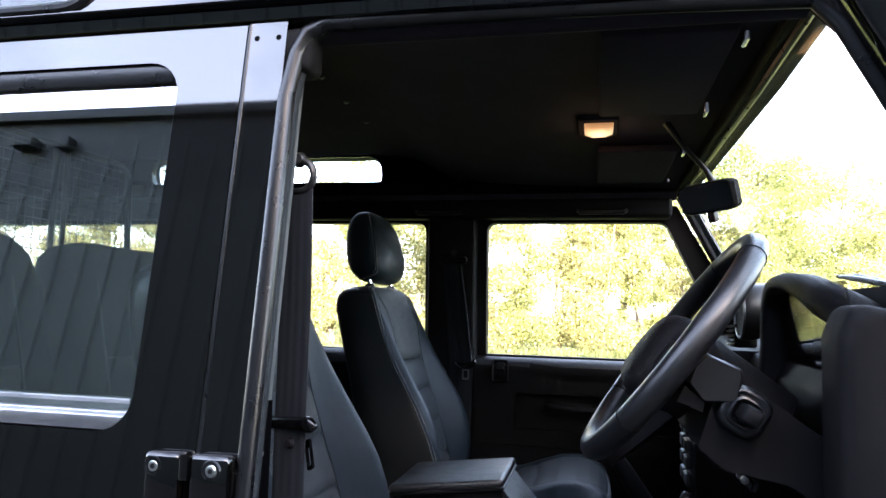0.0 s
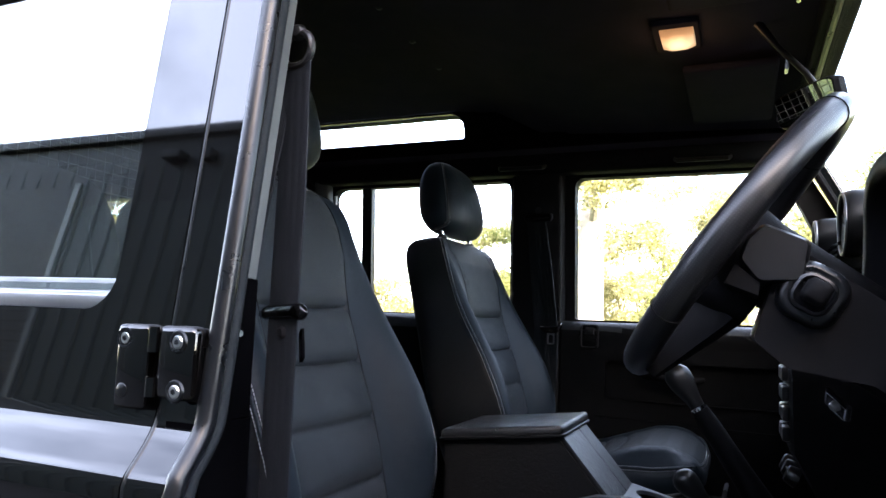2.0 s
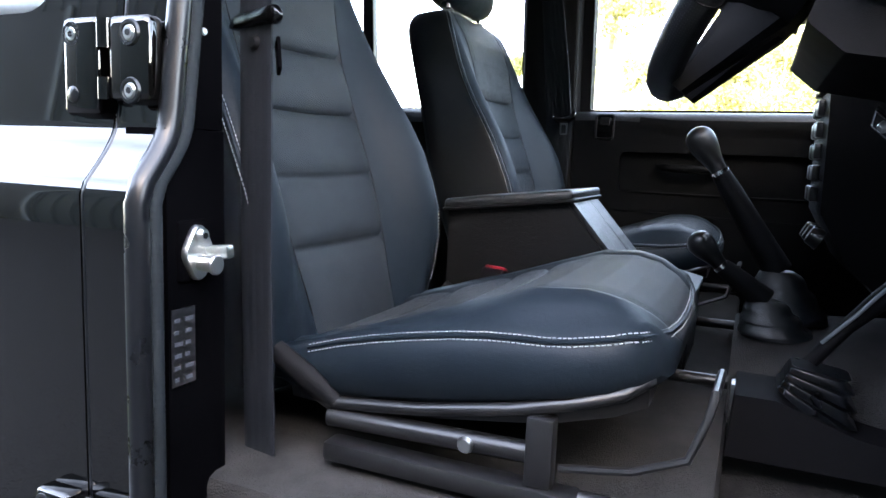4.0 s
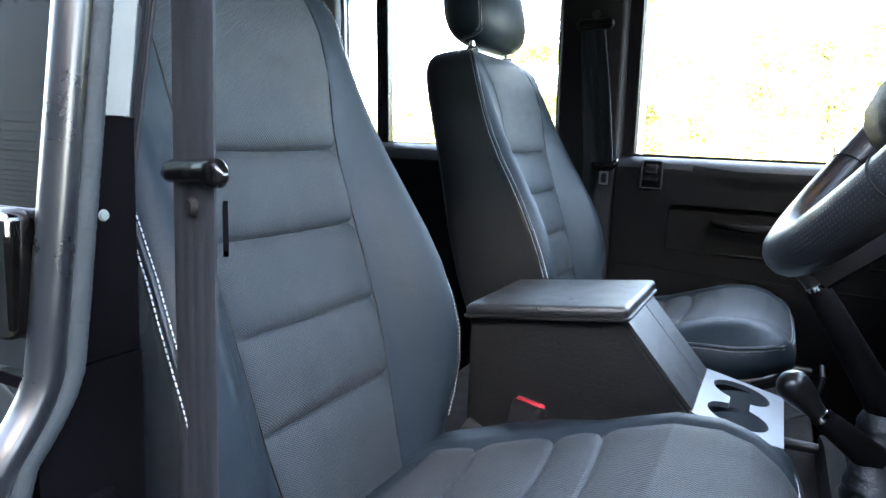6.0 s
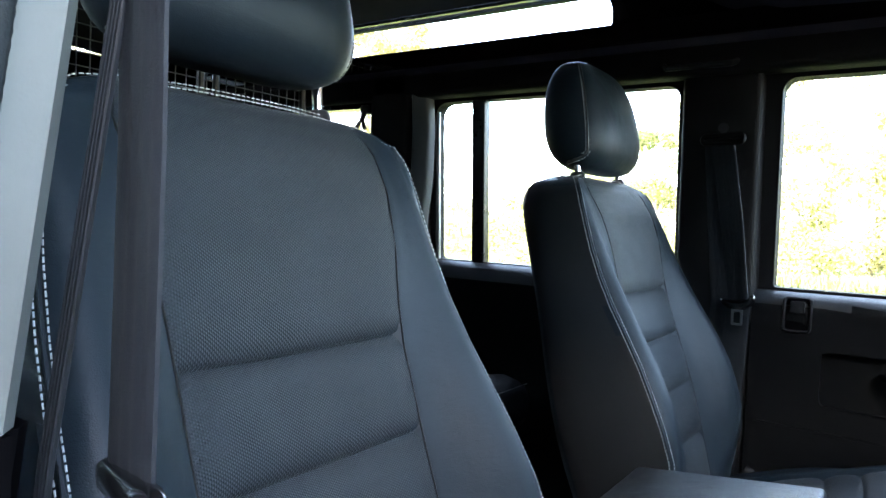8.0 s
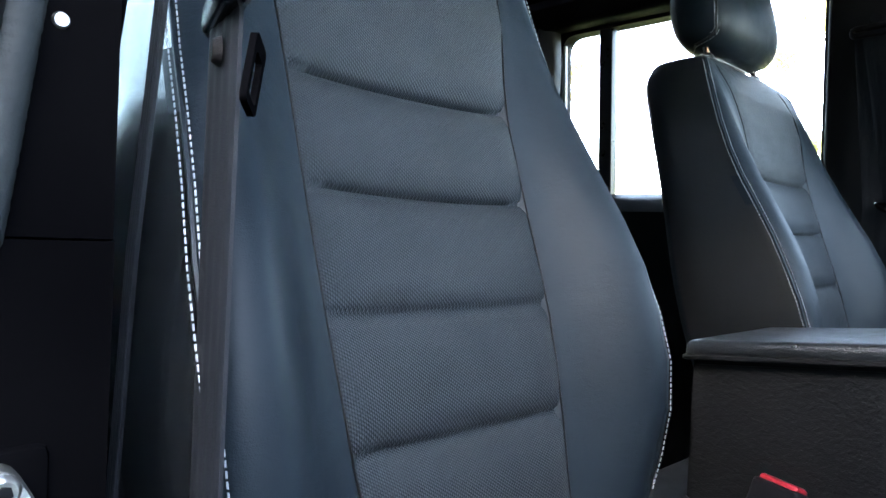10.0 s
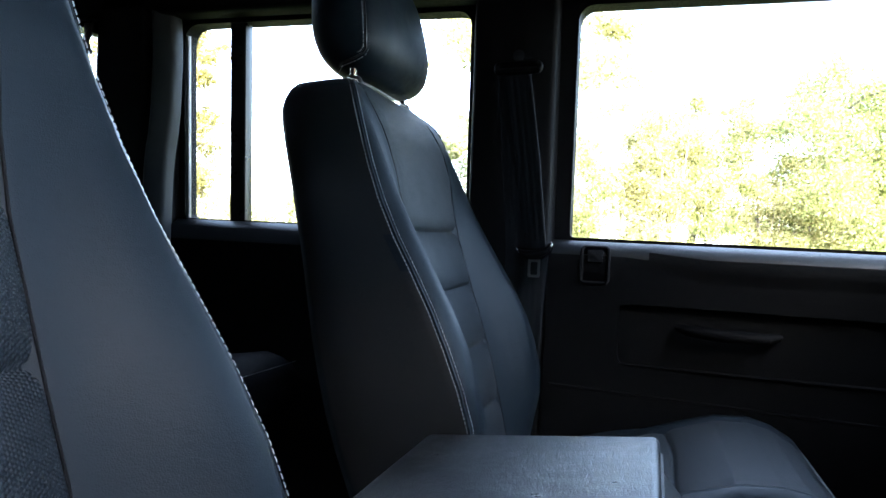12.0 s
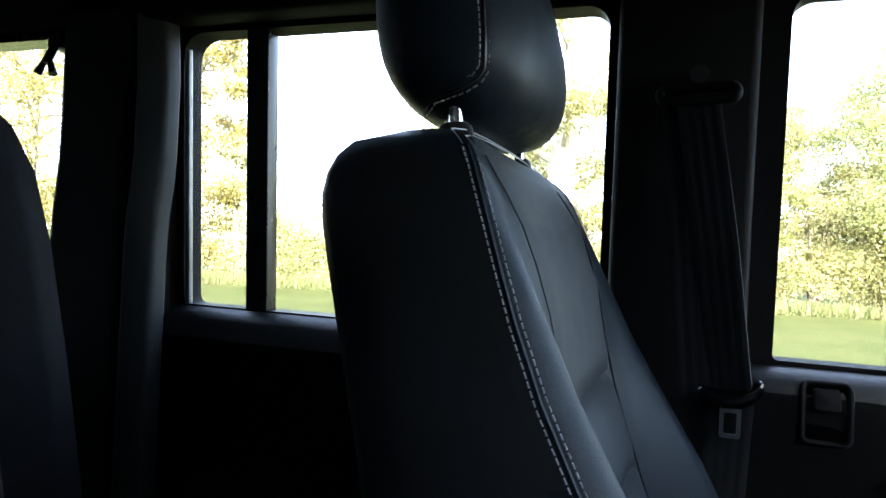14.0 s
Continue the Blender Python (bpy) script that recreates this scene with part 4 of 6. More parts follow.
CUSH_T = [(-0.34, 0.985), (-0.27, 1.006), (-0.19, 1.032), (-0.10, 1.060), (-0.03, 1.080), (0.02, 1.083), (0.05, 1.078), (0.075, 1.066), (0.090, 1.054), (0.100, 1.040)]
CUSH_S = [(-0.34, 0.998), (-0.266, 1.011), (-0.224, 1.020), (-0.119, 1.040), (-0.051, 1.047), (0.003, 1.048), (0.054, 1.054), (0.08, 1.058), (0.10, 1.058)]
CUSH_B = [(-0.34, 0.955), (-0.25, 0.955), (-0.10, 0.975), (0.05, 1.000), (0.10, 1.012)]
CUSH_W = [(-0.34, 0.17), (-0.30, 0.195), (-0.20, 0.212), (-0.05, 0.216), (0.02, 0.214), (0.055, 0.204), (0.080, 0.185), (0.095, 0.160), (0.102, 0.130)]


def cushion_row(x, yc, squeeze=1.0):
    zt, zs, zb, w = (lerp_table(k, x) for k in (CUSH_T, CUSH_S, CUSH_B, CUSH_W))
    zs = min(zs, zt - 0.003)
    half = [(0.0, zt - 0.006), (0.06, zt - 0.006), (0.130, zt - 0.005), (0.139, zt - 0.0025), (0.148, zt + 0.003), (0.162, zt + 0.0045), (0.180, (zt * 2 + zs) / 3 + 0.004), (0.196, zs + 0.008), (0.2065, zs + 0.0015),
            (0.2085, zs - 0.001), (0.214, zs - 0.010), (0.2155, zs - 0.025), (0.210, zb + 0.010), (0.196, zb), (0.10, zb), (0.0, zb)]
    k = w / 0.216
    ring = [(y * k, z) for y, z in half]
    ring = ring + [(-y, z) for y, z in reversed(ring[1:-1])]
    zm = (zs + zb) / 2
    return [(x, yc + y, zm + (z - zm) * squeeze) for y, z in ring]


def headrest_ring(z, yc, head=0.0, angles=tuple(10 * i for i in range(36))):
    s = (z - head - 1.622) / 0.094
    k = max(0.0, 1 - abs(s) ** 3.2) ** (1 / 3.2)
    w = (0.113 - 0.015 * s) * (0.30 + 0.70 * k)
    t = 0.057 * (0.10 + 0.90 * max(0.0, 1 - abs(s) ** 2.6) ** 0.5) * (1.05 - 0.13 * s)
    cx = -0.543 - 0.16 * (z - head - 1.622)
    pts = []
    for deg in angles:
        th = math.radians(deg)
        c, d = math.cos(th), math.sin(th)
        pts.append((cx + t * math.copysign(abs(c) ** 0.75, c), yc + w * math.copysign(abs(d) ** 0.55, d), z))
    return pts


def front_seat(yc, label, head, side_mat):
    seat = thing("car_seat", (0, yc, 0.895), label, "car seat", "front seats")
    zs = [0.95, 0.98, 1.01, 1.04, 1.08, 1.12, 1.16, 1.20, 1.24, 1.28, 1.32, 1.36, 1.40, 1.43, 1.455, 1.475, 1.49, 1.502, 1.511, 1.517, 1.521]
    back = part("backrest", loft([seat_back_ring(z, yc) for z in zs]), leather, seat, smooth=60)
    back.data.materials.append(side_mat)
    for p in back.data.polygons:
        if abs(p.normal.y) > 0.8 and abs(p.center.y - yc) > 0.9 * lerp_table(BACK_W, p.center.z) and p.center.z < 1.50 and p.center.x < lean_x(p.center.z) + lerp_table(EDGE, p.center.z) - 0.008:
            p.material_index = 1
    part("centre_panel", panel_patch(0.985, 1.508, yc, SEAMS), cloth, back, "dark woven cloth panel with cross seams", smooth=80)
    # piping and twin stitching along the front edge
    path, nrm = [], []
    zl = [z for z in zs if 1.0 <= z <= 1.503]
    for z in zl:
        path.append((front_x(z, lerp_table(EDGE, z)), yc - lerp_table(BACK_W, z) + 0.0015, z))
        nrm.append((0.62, -0.78, 0))
    top = [(-0.135, 1.5135), (-0.10, 1.519), (-0.05, 1.5215), (0.0, 1.522), (0.05, 1.5215), (0.10, 1.519), (0.135, 1.5135)]
    mid = [(lean_x(z) - 0.008, yc + y, z) for y, z in top]
    path += mid
    nrm += [(0.6, 0, 0.8)] * len(mid)
    for z in reversed(zl):
        path.append((front_x(z, lerp_table(EDGE, z)), yc + lerp_table(BACK_W, z) - 0.0015, z))
        nrm.append((0.62, 0.78, 0))
    for run in (path[:len(zl)], path[-len(zl):]):
        part("piping", tube(run, 0.0019, 6), leather, back)
    st = stitches(path, nrm, offset=0.0036, lift=0.0018)
    stitches(path, nrm, offset=-0.0036, bm=st, lift=0.0018)
    part("stitching", st, thread, back, "pale grey twin stitching")
    for s in (-1, 1):
        sp = [(front_x(z, lerp_table(HOLLOW, z) + 0.0010), yc + s * (lerp_table(PANEL_W, z) + 0.0004), z) for z in zl]
        part("seam", tube(sp, 0.0009, 6), column_plastic, back)
    # cushion
    xs = [-0.34, -0.33, -0.30, -0.27, -0.23, -0.19, -0.15, -0.10, -0.06, -0.03, 0.0, 0.02, 0.04, 0.055, 0.068, 0.078, 0.086, 0.093, 0.098, 0.102]
    sq2 = {0.086: 0.98, 0.093: 0.93, 0.098: 0.82, 0.102: 0.6}
    cu = part("seat_cushion", loft([cushion_row(x, yc, sq2.get(x, 1.0)) for x in xs]), leather, seat, smooth=60)
    grid = []
    for i in range(161):
        x = -0.30 + 0.401 * i / 160
        zt, zs, zb = (lerp_table(k, x) for k in (CUSH_T, CUSH_S, CUSH_B))
        zm = (min(zs, zt - 0.003) + zb) / 2
        q = lerp_table([(0.078, 1.0), (0.086, 0.98), (0.093, 0.93), (0.098, 0.82), (0.102, 0.60)], x)
        k = min(1.0, lerp_table(CUSH_W, x) / 0.216)
        line = []
        for j in range(17):
            u = -1 + j / 8
            d = min(abs(x + 0.016 * max(0.0, u) ** 2 - 0.002 * u - v) for v in (-0.238, -0.151, -0.095))
            groove = 0.0044 * math.exp(-(d / 0.0022) ** 2) + 0.0034 * math.exp(-(d / 0.013) ** 2)
            line.append((x + 0.001 * smoothstep(0.08, 0.10, x), yc + u * 0.142 * k, zm + (zt - zm) * q + 0.0004 - groove + 0.0022 * smoothstep(0.5, 1.0, abs(u)) - 0.0028 * smoothstep(0.95, 1.0, abs(u))))
        grid.append(line)
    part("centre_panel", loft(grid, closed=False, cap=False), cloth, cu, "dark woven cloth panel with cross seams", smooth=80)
    path, nrm = [], []
    for s in (-1, 1):
        side = [x for x in xs if -0.29 <= x <= 0.068]
        if s > 0:
            side = [x for x in side if x > -0.04][::-1]
        for x in side:
            k = lerp_table(CUSH_W, x) / 0.216
            zs0, zb = min(lerp_table(CUSH_S, x), lerp_table(CUSH_T, x) - 0.003), lerp_table(CUSH_B, x)
            zm = (zs0 + zb) / 2
            path.append((x + 0.0008 * smoothstep(0.06, 0.10, x), yc + s * 0.2085 * k, zm + (zs0 - zm) * sq2.get(x, 1.0) + 0.0005))
            f = smoothstep(0.05, 0.10, x)
            nrm.append((0.1 + f, s * 0.8 * (1 - 0.6 * f), 0.55 - 0.25 * f))
        if s < 0:
            arc = [(0.078, 0.184, 1.0575), (0.087, 0.158, 1.0545), (0.094, 0.120, 1.050), (0.0975, 0.06, 1.0455)]
            for x, y, z in [(a, -b, c) for a, b, c in arc] + [(0.0985, 0.0, 1.0445)] + arc[::-1]:
                path.append((x, yc + y, z))
                nrm.append((0.9, 1.2 * y / 0.184, 0.6))
    part("piping", tube(path, 0.0022, 6), leather, cu)
    st = stitches(path, nrm, offset=0.0040)
    stitches(path, nrm, offset=-0.0036, bm=st)
    part("stitching", st, thread, cu, "pale grey twin stitching")
    # pan, runners and levers
    part("cushion_pan", loft([[(x, yc + y * k, z) for y, z in ((-0.199, zb), (-0.196, zb - 0.018), (0.196, zb - 0.018), (0.199, zb))] for x, zb, k in ((-0.30, 0.962, 0.9), (-0.20, 0.966, 1.0), (0.0, 0.992, 1.0), (0.06, 1.004, 0.93), (0.085, 1.010, 0.82))]), trim_smooth, seat)
    for s in (-1, 1):
        y = yc + s * 0.205
        part("pan_hem", tube([(-0.290, yc + s * 0.195, 0.995), (-0.262, yc + s * 0.202, 0.966), (-0.238, yc + s * 0.205, 0.957), (-0.134, yc + s * 0.207, 0.969), (-0.033, yc + s * 0.207, 0.985), (0.03, yc + s * 0.202, 0.999), (0.066, yc + s * 0.188, 1.008), (0.086, yc + s * 0.16, 1.016)], 0.0062, 10), trim_smooth, seat)
        part("hinge_cover", tube([(-0.300, y, 1.000), (-0.262, y, 0.978), (-0.228, y, 0.958)], [0.012, 0.013, 0.008], 10, flat=0.8), column_plastic, seat)
        rail = part("runner", box(-0.235, 0.010, y - 0.016, y + 0.012, 0.904, 0.924, 0.005), trim_smooth, seat)
        part("slider", tube([(0.010, y - 0.002, 0.918), (0.118, y - 0.002, 0.918)], 0.0085, 12), trim_smooth, rail)
        part("upper_runner", tube([(-0.235, y, 0.944), (-0.03, y, 0.950)], 0.0095, 12), trim_smooth, seat)
        part("bracket", box(-0.036, -0.012, y - 0.012, y + 0.006, 0.924, 0.985, 0.003), trim_smooth, seat)
        bo = disc((-0.09, y - 0.009 * (1 if s < 0 else -1), 0.948), (0, s, 0), 0.008, 0.006, 0.004, 12)
        part("bolt", bo, steel, seat)
    part("adjust_bar", tube([(-0.01, yc - 0.198, 0.938), (0.05, yc - 0.198, 0.948), (0.092, yc - 0.196, 0.966), (0.104, yc - 0.190, 1.000), (0.108, yc - 0.185, 1.020), (0.110, yc - 0.12, 1.020)], 0.0038, 8), trim_smooth, seat)
    # headrest on two posts
    n = 22
    hz = [1.622 + head + 0.094 * math.sin(math.pi * (k / n - 0.5)) for k in range(n + 1)]
    hr = part("headrest", loft([headrest_ring(z, yc, head) for z in hz]), leather, seat, smooth=70)
    for s in (-1, 1):
        part("post", tube([(-0.522, yc + s * 0.0915, 1.50), (-0.530, yc + s * 0.0915, 1.575)], 0.0055, 12), chrome, seat, "chromed headrest post")
        part("post_sleeve", disc((-0.5245, yc + s * 0.0915, 1.514), (-0.13, 0, 1), 0.014, 0.0115, 0.014, 14, bevel=0.002), trim_smooth, seat)
        hp, hn = [], []
        # the seam runs down the side and turns back along the lower edge
        for k in range(31):
            z = head + 1.706 - 0.170 * k / 30
            turn = max(0.0, (1.560 + head - z) / 0.026)
            ang = 63 + 75 * turn ** 2.2
            q = headrest_ring(z, yc, head, (s * ang,))[0]
            c, d = math.cos(math.radians(ang)), math.sin(math.radians(ang))
            hn.append((0.75, s * 0.5, 0) if turn == 0 else (0.75 * (1 - min(1, turn)) + c * turn, s * (0.5 + 0.5 * d * turn), -0.12 * turn))
            hp.append((q[0] + 0.0006, q[1], q[2]))
        part("seam", tube(hp, 0.0016, 6), trim_smooth, hr)
        st = stitches(hp, hn, offset=0.004)
        stitches(hp, hn, offset=-0.004, bm=st)
        part("stitching", st, thread, hr, "pale grey twin stitching")
    return seat


driver_seat = front_seat(1.0005, "black leather and cloth driver's seat with pale twin stitching", 0.015, side_gloss)
passenger = front_seat(1.7775, "black leather and cloth passenger seat with pale twin stitching", 0.002, side_vinyl)
for ob in passenger.children_recursive:
    for v in ob.data.vertices:
        v.co.z -= 0.007 * smoothstep(1.40, 1.51, v.co.z)
for chair in (driver_seat, passenger):
    for ob in chair.children_recursive:
        if ob.name.split(".")[0] in ("seat_cushion", "cushion_pan", "pan_hem") or ob.parent.name.split(".")[0] == "seat_cushion":
            for v in ob.data.vertices:
                v.co.x -= 0.030 * smoothstep(-0.22, 0.10, v.co.x)

# ---- cubby box between the seats ----
cub = thing("centre_console", (-0.2, MID, 0.895), "black vinyl cubby box with a padded lid between the front seats", "centre console")
Y0, Y1 = 1.303, 1.491
side = [(-0.340, 0.895), (0.05, 0.895), (0.052, 0.945), (-0.0455, 0.950), (-0.046, 1.030), (-0.136, 1.134), (-0.340, 1.109)]
bm = loft([[(x, Y0, z) for x, z in side], [(x, Y1, z) for x, z in side]])
bmesh.ops.bevel(bm, geom=[e for e in bm.edges if abs(e.verts[0].co.y - e.verts[1].co.y) < 1e-4], offset=0.004, segments=2, affect="EDGES")
part("box", bm, vinyl, cub)
lean = Matrix(((1, 0, 0, 0), (0, 1, 0, 0), (0.12, 0, 1, 0.12 * 0.131), (0, 0, 0, 1)))
bm = turned(box(-0.344, -0.129, Y0 - 0.012, Y1 + 0.012, 1.136, 1.155, 0.0075, 4), lean)
part("lid", bm, lid_vinyl, cub, "padded vinyl lid")
part("lid_piping", turned(tube([(x, y, 1.1385) for x, y in rounded([(-0.3445, Y0 - 0.0125), (-0.1285, Y0 - 0.0125), (-0.1285, Y1 + 0.0125), (-0.3445, Y1 + 0.0125)], 0.008, 3)], 0.0028, 6, loop=True), lean), vinyl, cub)
slope = lambda s, y, h: (-0.136 + 0.090 * s + 0.756 * h, y, 1.134 - 0.104 * s + 0.654 * h)
part("front_panel", loft([[slope(s, y, h) for s, h in ((0.02, 0.0), (0.02, 0.004), (0.98, 0.004), (0.98, 0.0))] for y in (Y0 + 0.004, Y0 + 0.118)]), lid_vinyl, cub)
part("front_panel", loft([[slope(s, y, h) for s, h in ((0.02, 0.0), (0.02, 0.004), (0.98, 0.004), (0.98, 0.0))] for y in (Y0 + 0.121, Y1 - 0.004)]), lid_vinyl, cub)
for ya in (Y0, Y1 - 0.006):
    part("tray_side", loft([[(x, y, z) for x, z in ((-0.0455, 0.945), (0.052, 0.940), (0.052, 1.0055), (-0.0455, 1.0285))] for y in (ya, ya + 0.006)]), vinyl, cub)
part("tray_front", box(0.046, 0.0522, Y0 + 0.006, Y1 - 0.006, 0.94, 1.005), vinyl, cub)
YM = (Y0 + Y1) / 2
hole = []
for sy in (-1, 1):      # two round wells joined by a slot
    for k in range(17):
        a = radians(20 + 320 * k / 16)
        hole.append((0.003 - sy * 0.036 * math.sin(a), YM + sy * (0.047 - 0.036 * math.cos(a))))
tray = part("cup_tray", plate(rounded([(-0.050, Y0 - 0.002), (0.056, Y0 - 0.002), (0.056, Y1 + 0.002), (-0.050, Y1 + 0.002)], 0.008, 3), [hole],
            lambda x, y: (x, y, 1.030 - 0.235 * (x + 0.05)), (0, 0, 0.007)), tray_silver, cub, "satin grey cup holder tray")
bm = bmesh.new()
for yy in (Y0 + 0.049, Y1 - 0.049):
    disc((0.003, yy, 0.960), (0, 0, 1), 0.034, 0.037, 0.055, 24, bm)
for f in [f for f in bm.faces if len(f.verts) > 4 and f.calc_center_median().z > 1.0]:
    bm.faces.remove(f)
part("cup_well", bm, tray_silver, tray)

# ---- belt buckle beside the driver's seat ----
bk = thing("belt_buckle", (-0.22, 1.24, 0.90), "black seat belt buckle with a red release button", "belt buckle")
bx = turned(box(-0.010, 0.010, -0.023, 0.023, -0.09, 0.0, 0.005, 3), pose(-0.228, 1.240, 1.030, 0, 22, 68))
part("buckle_body", bx, trim_black, bk)
part("release_button", turned(box(-0.007, 0.007, -0.019, 0.019, -0.004, 0.004, 0.003, 2), pose(-0.228, 1.240, 1.030, 0, 22, 68)), red_plastic, bk, "red push button")
part("stalk", tube([(-0.26, 1.235, 0.955), (-0.285, 1.23, 0.92), (-0.30, 1.225, 0.895)], 0.008, 8), trim_smooth, bk)

# ---- seat belts ----


def strip(points, width_dirs, w=0.043, t=0.0016):
    rows = []
    for p, d in zip(points, width_dirs):
        p, d = Vector(p), Vector(d).normalized()
        nrm = d.cross(Vector((0, 0, 1))).normalized() * t
        half = d * (w / 2)
        ribs = [(-1 + k / 12, 0.55 if k in (0, 24) else 1.0 if k % 6 in (2, 3, 4) else 0.78) for k in range(25)]
        rows.append([p + half * u - nrm * v for u, v in ribs] + [p + half * u + nrm * v for u, v in reversed(ribs)])
    return loft(rows)


def belt(name_at, label, ring, guide, foot, wdir, side):
    th = thing("seat_belt", name_at, label, "seat belt", "front seat belts")
    r, g, f = Vector(ring), Vector(guide), Vector(foot)
    wd = Vector(wdir)
    part("webbing", strip([r, r.lerp(g, 0.5) + Vector((0.002, 0, 0)), g], [wd] * 3 if side > 0 else [wd, wd + Vector((0, -0.1, 0)), wd + Vector((0, -0.35, 0))]), webbing, th)
    part("webbing", strip([g, g.lerp(f, 0.4), g.lerp(f, 0.8) + Vector((0.002, 0.003, 0)), f], [wd, wd, wd, wd + Vector((0.5, 0.2, 0))]), webbing, th)
    if side > 0:
        part("webbing", strip([r + Vector((-0.006, 0.006, 0)), Vector((-0.362, 0.776, 1.326)), Vector((-0.384, 0.775, 1.203)), Vector((-0.42, 0.775, 0.90))], [(1, 0.1, 0)] * 4, 0.009), webbing, th)
    else:
        part("webbing", strip([r + Vector((-0.014, 0.008, 0)), g + Vector((-0.030, 0.010, 0)), f + Vector((-0.02, 0.008, -0.02))], [wd] * 3), webbing, th)
    if side > 0:
        ringb = tube([r + wd.normalized() * (0.022 * math.copysign(abs(math.cos(a)) ** 0.8, math.cos(a))) + Vector((0, 0, 0.0152 + 0.019 * math.sin(a))) for a in (2 * math.pi * k / 22 for k in range(22))], 0.0048, 8, loop=True)
    else:
        e = wd.normalized()
        oval = rounded([(-0.037, -0.006), (0.037, -0.006), (0.037, 0.006), (-0.037, 0.006)], 0.0058, 5)
        ringb = tube([r + e * a + Vector((0, -0.002, c + 0.006)) for a, c in oval], 0.0056, 10, loop=True)
    part("belt_ring", ringb, trim_smooth if side > 0 else column_plastic, th)
    hh = 0.019 if side > 0 else 0.014
    part("ring_bolt", disc(r + Vector((0, 0.002 * side, hh * 1.9)), (0, -side, 0), 0.010, 0.008, 0.008, 14, bevel=0.002), trim_smooth, th)
    return th


dbelt = belt((-0.29, 0.79, 0.86), "black driver's seat belt hanging on the door pillar", (-0.325, 0.791, 1.600), (-0.320, 0.788, 1.318), (-0.312, 0.782, 0.74), (0.98, -0.17, 0), 1)
gb = turned(loft([[(s, t * math.cos(q), 0.003 * math.cos(s * 40) - 0.0015 + h * math.copysign(abs(math.sin(q)) ** 0.45, math.sin(q))) for q in (2 * math.pi * k / 20 for k in range(20))] for s, t, h in ((-0.044, 0.001, 0.0008), (-0.041, 0.003, 0.0022), (-0.029, 0.0065, 0.0072), (-0.024, 0.0070, 0.0080), (0.021, 0.0070, 0.0080), (0.026, 0.0070, 0.0092), (0.033, 0.0062, 0.0088), (0.039, 0.0040, 0.0042), (0.0415, 0.002, 0.0012))]), pose(-0.321, 0.788, 1.319, 0, -3, -18))
part("belt_guide", gb, gloss_black, dbelt, "black plastic belt guide")
part("guide_button", disc((-0.318, 0.785, 1.297), (-0.31, -0.95, 0), 0.007, 0.0055, 0.004, 16, bevel=0.001), trim_black, dbelt)
tb = turned(plate(rounded([(-0.008, -0.034), (0.008, -0.034), (0.008, 0.0), (-0.008, 0.0)], 0.003, 3), [rounded([(-0.005, -0.030), (0.005, -0.030), (0.005, -0.008), (-0.005, -0.008)], 0.002, 2)], lambda a, c: (a, 0, c), (0, 0.003, 0)), pose(-0.300, 0.792, 1.300, 0, -24, -45))
part("belt_tongue", tb, jamb_black, dbelt, "dull black belt tongue")

pbelt = belt((-0.37, 2.0, 0.86), "black passenger seat belt hanging on the door pillar", (-0.372, 1.992, 1.600), (-0.327, 1.986, 1.306), (-0.35, 2.000, 0.75), (1, -0.15, 0), -1)
rows = []
for u, h, t, up in ((-0.030, 0.002, 0.002, 0.006), (-0.027, 0.006, 0.005, 0.004), (-0.018, 0.0085, 0.0065, -0.001), (-0.008, 0.010, 0.007, -0.004), (0.008, 0.010, 0.007, -0.004), (0.018, 0.0095, 0.0065, 0.0), (0.026, 0.0095, 0.005, 0.006), (0.029, 0.006, 0.003, 0.008), (0.030, 0.002, 0.001, 0.009)):
    rows.append([(u, t * math.cos(q), up + h * math.sin(q)) for q in (2 * math.pi * k / 16 for k in range(16))])
part("belt_guide", turned(loft(rows), pose(-0.327, 1.982, 1.305, 0, -6, -4)), gloss_black, pbelt, "black plastic belt guide")
tb = turned(plate(rounded([(-0.0098, -0.034), (0.0098, -0.034), (0.0098, 0.0), (-0.0098, 0.0)], 0.003, 3), [rounded([(-0.0060, -0.030), (0.0060, -0.030), (0.0060, -0.009), (-0.0060, -0.009)], 0.002, 2)], lambda a, c: (a, 0, c), (0, 0.002, 0)), pose(-0.327, 1.978, 1.298, 0, 0, 0))
part("belt_tongue", tb, belt_steel, pbelt, "dull steel belt tongue")

# ---- door striker and label on the pillar ----
sk = thing("door_striker", (-0.30, 0.70, 1.10), "zinc plated door striker bolted to the pillar", "door striker")
part("base_block", box(-0.330, -0.316, 0.694, 0.732, 1.078, 1.132, 0.005), jamb_black, sk)
part("plate", loft([[(-0.316 + a, 0.712 + y * k, 1.104 + z * k) for y, z in rounded([(-0.0185, 0.0), (0.0, 0.034), (0.0185, 0.0), (0.0, -0.034)], [0.013, 0.009, 0.013, 0.009], 6)] for a, k in ((0.0, 1.0), (0.004, 1.0), (0.006, 0.94))]), steel, sk)
part("bolt", disc((-0.3105, 0.714, 1.119), (1, 0, 0), 0.0066, 0.006, 0.004, 18, bevel=0.0015), steel, sk)
part("bolt_socket", disc((-0.3065, 0.714, 1.119), (1, 0, 0), 0.0032, 0.003, 0.0006, 6), rubber, sk)
part("pin", disc((-0.3105, 0.712, 1.095), (1, 0, 0), 0.0068, 0.0068, 0.016, 18, bevel=0.002), steel, sk)
part("pin_head", disc((-0.2945, 0.712, 1.095), (1, 0, 0), 0.0088, 0.0088, 0.003, 16, bevel=0.001), steel, sk)
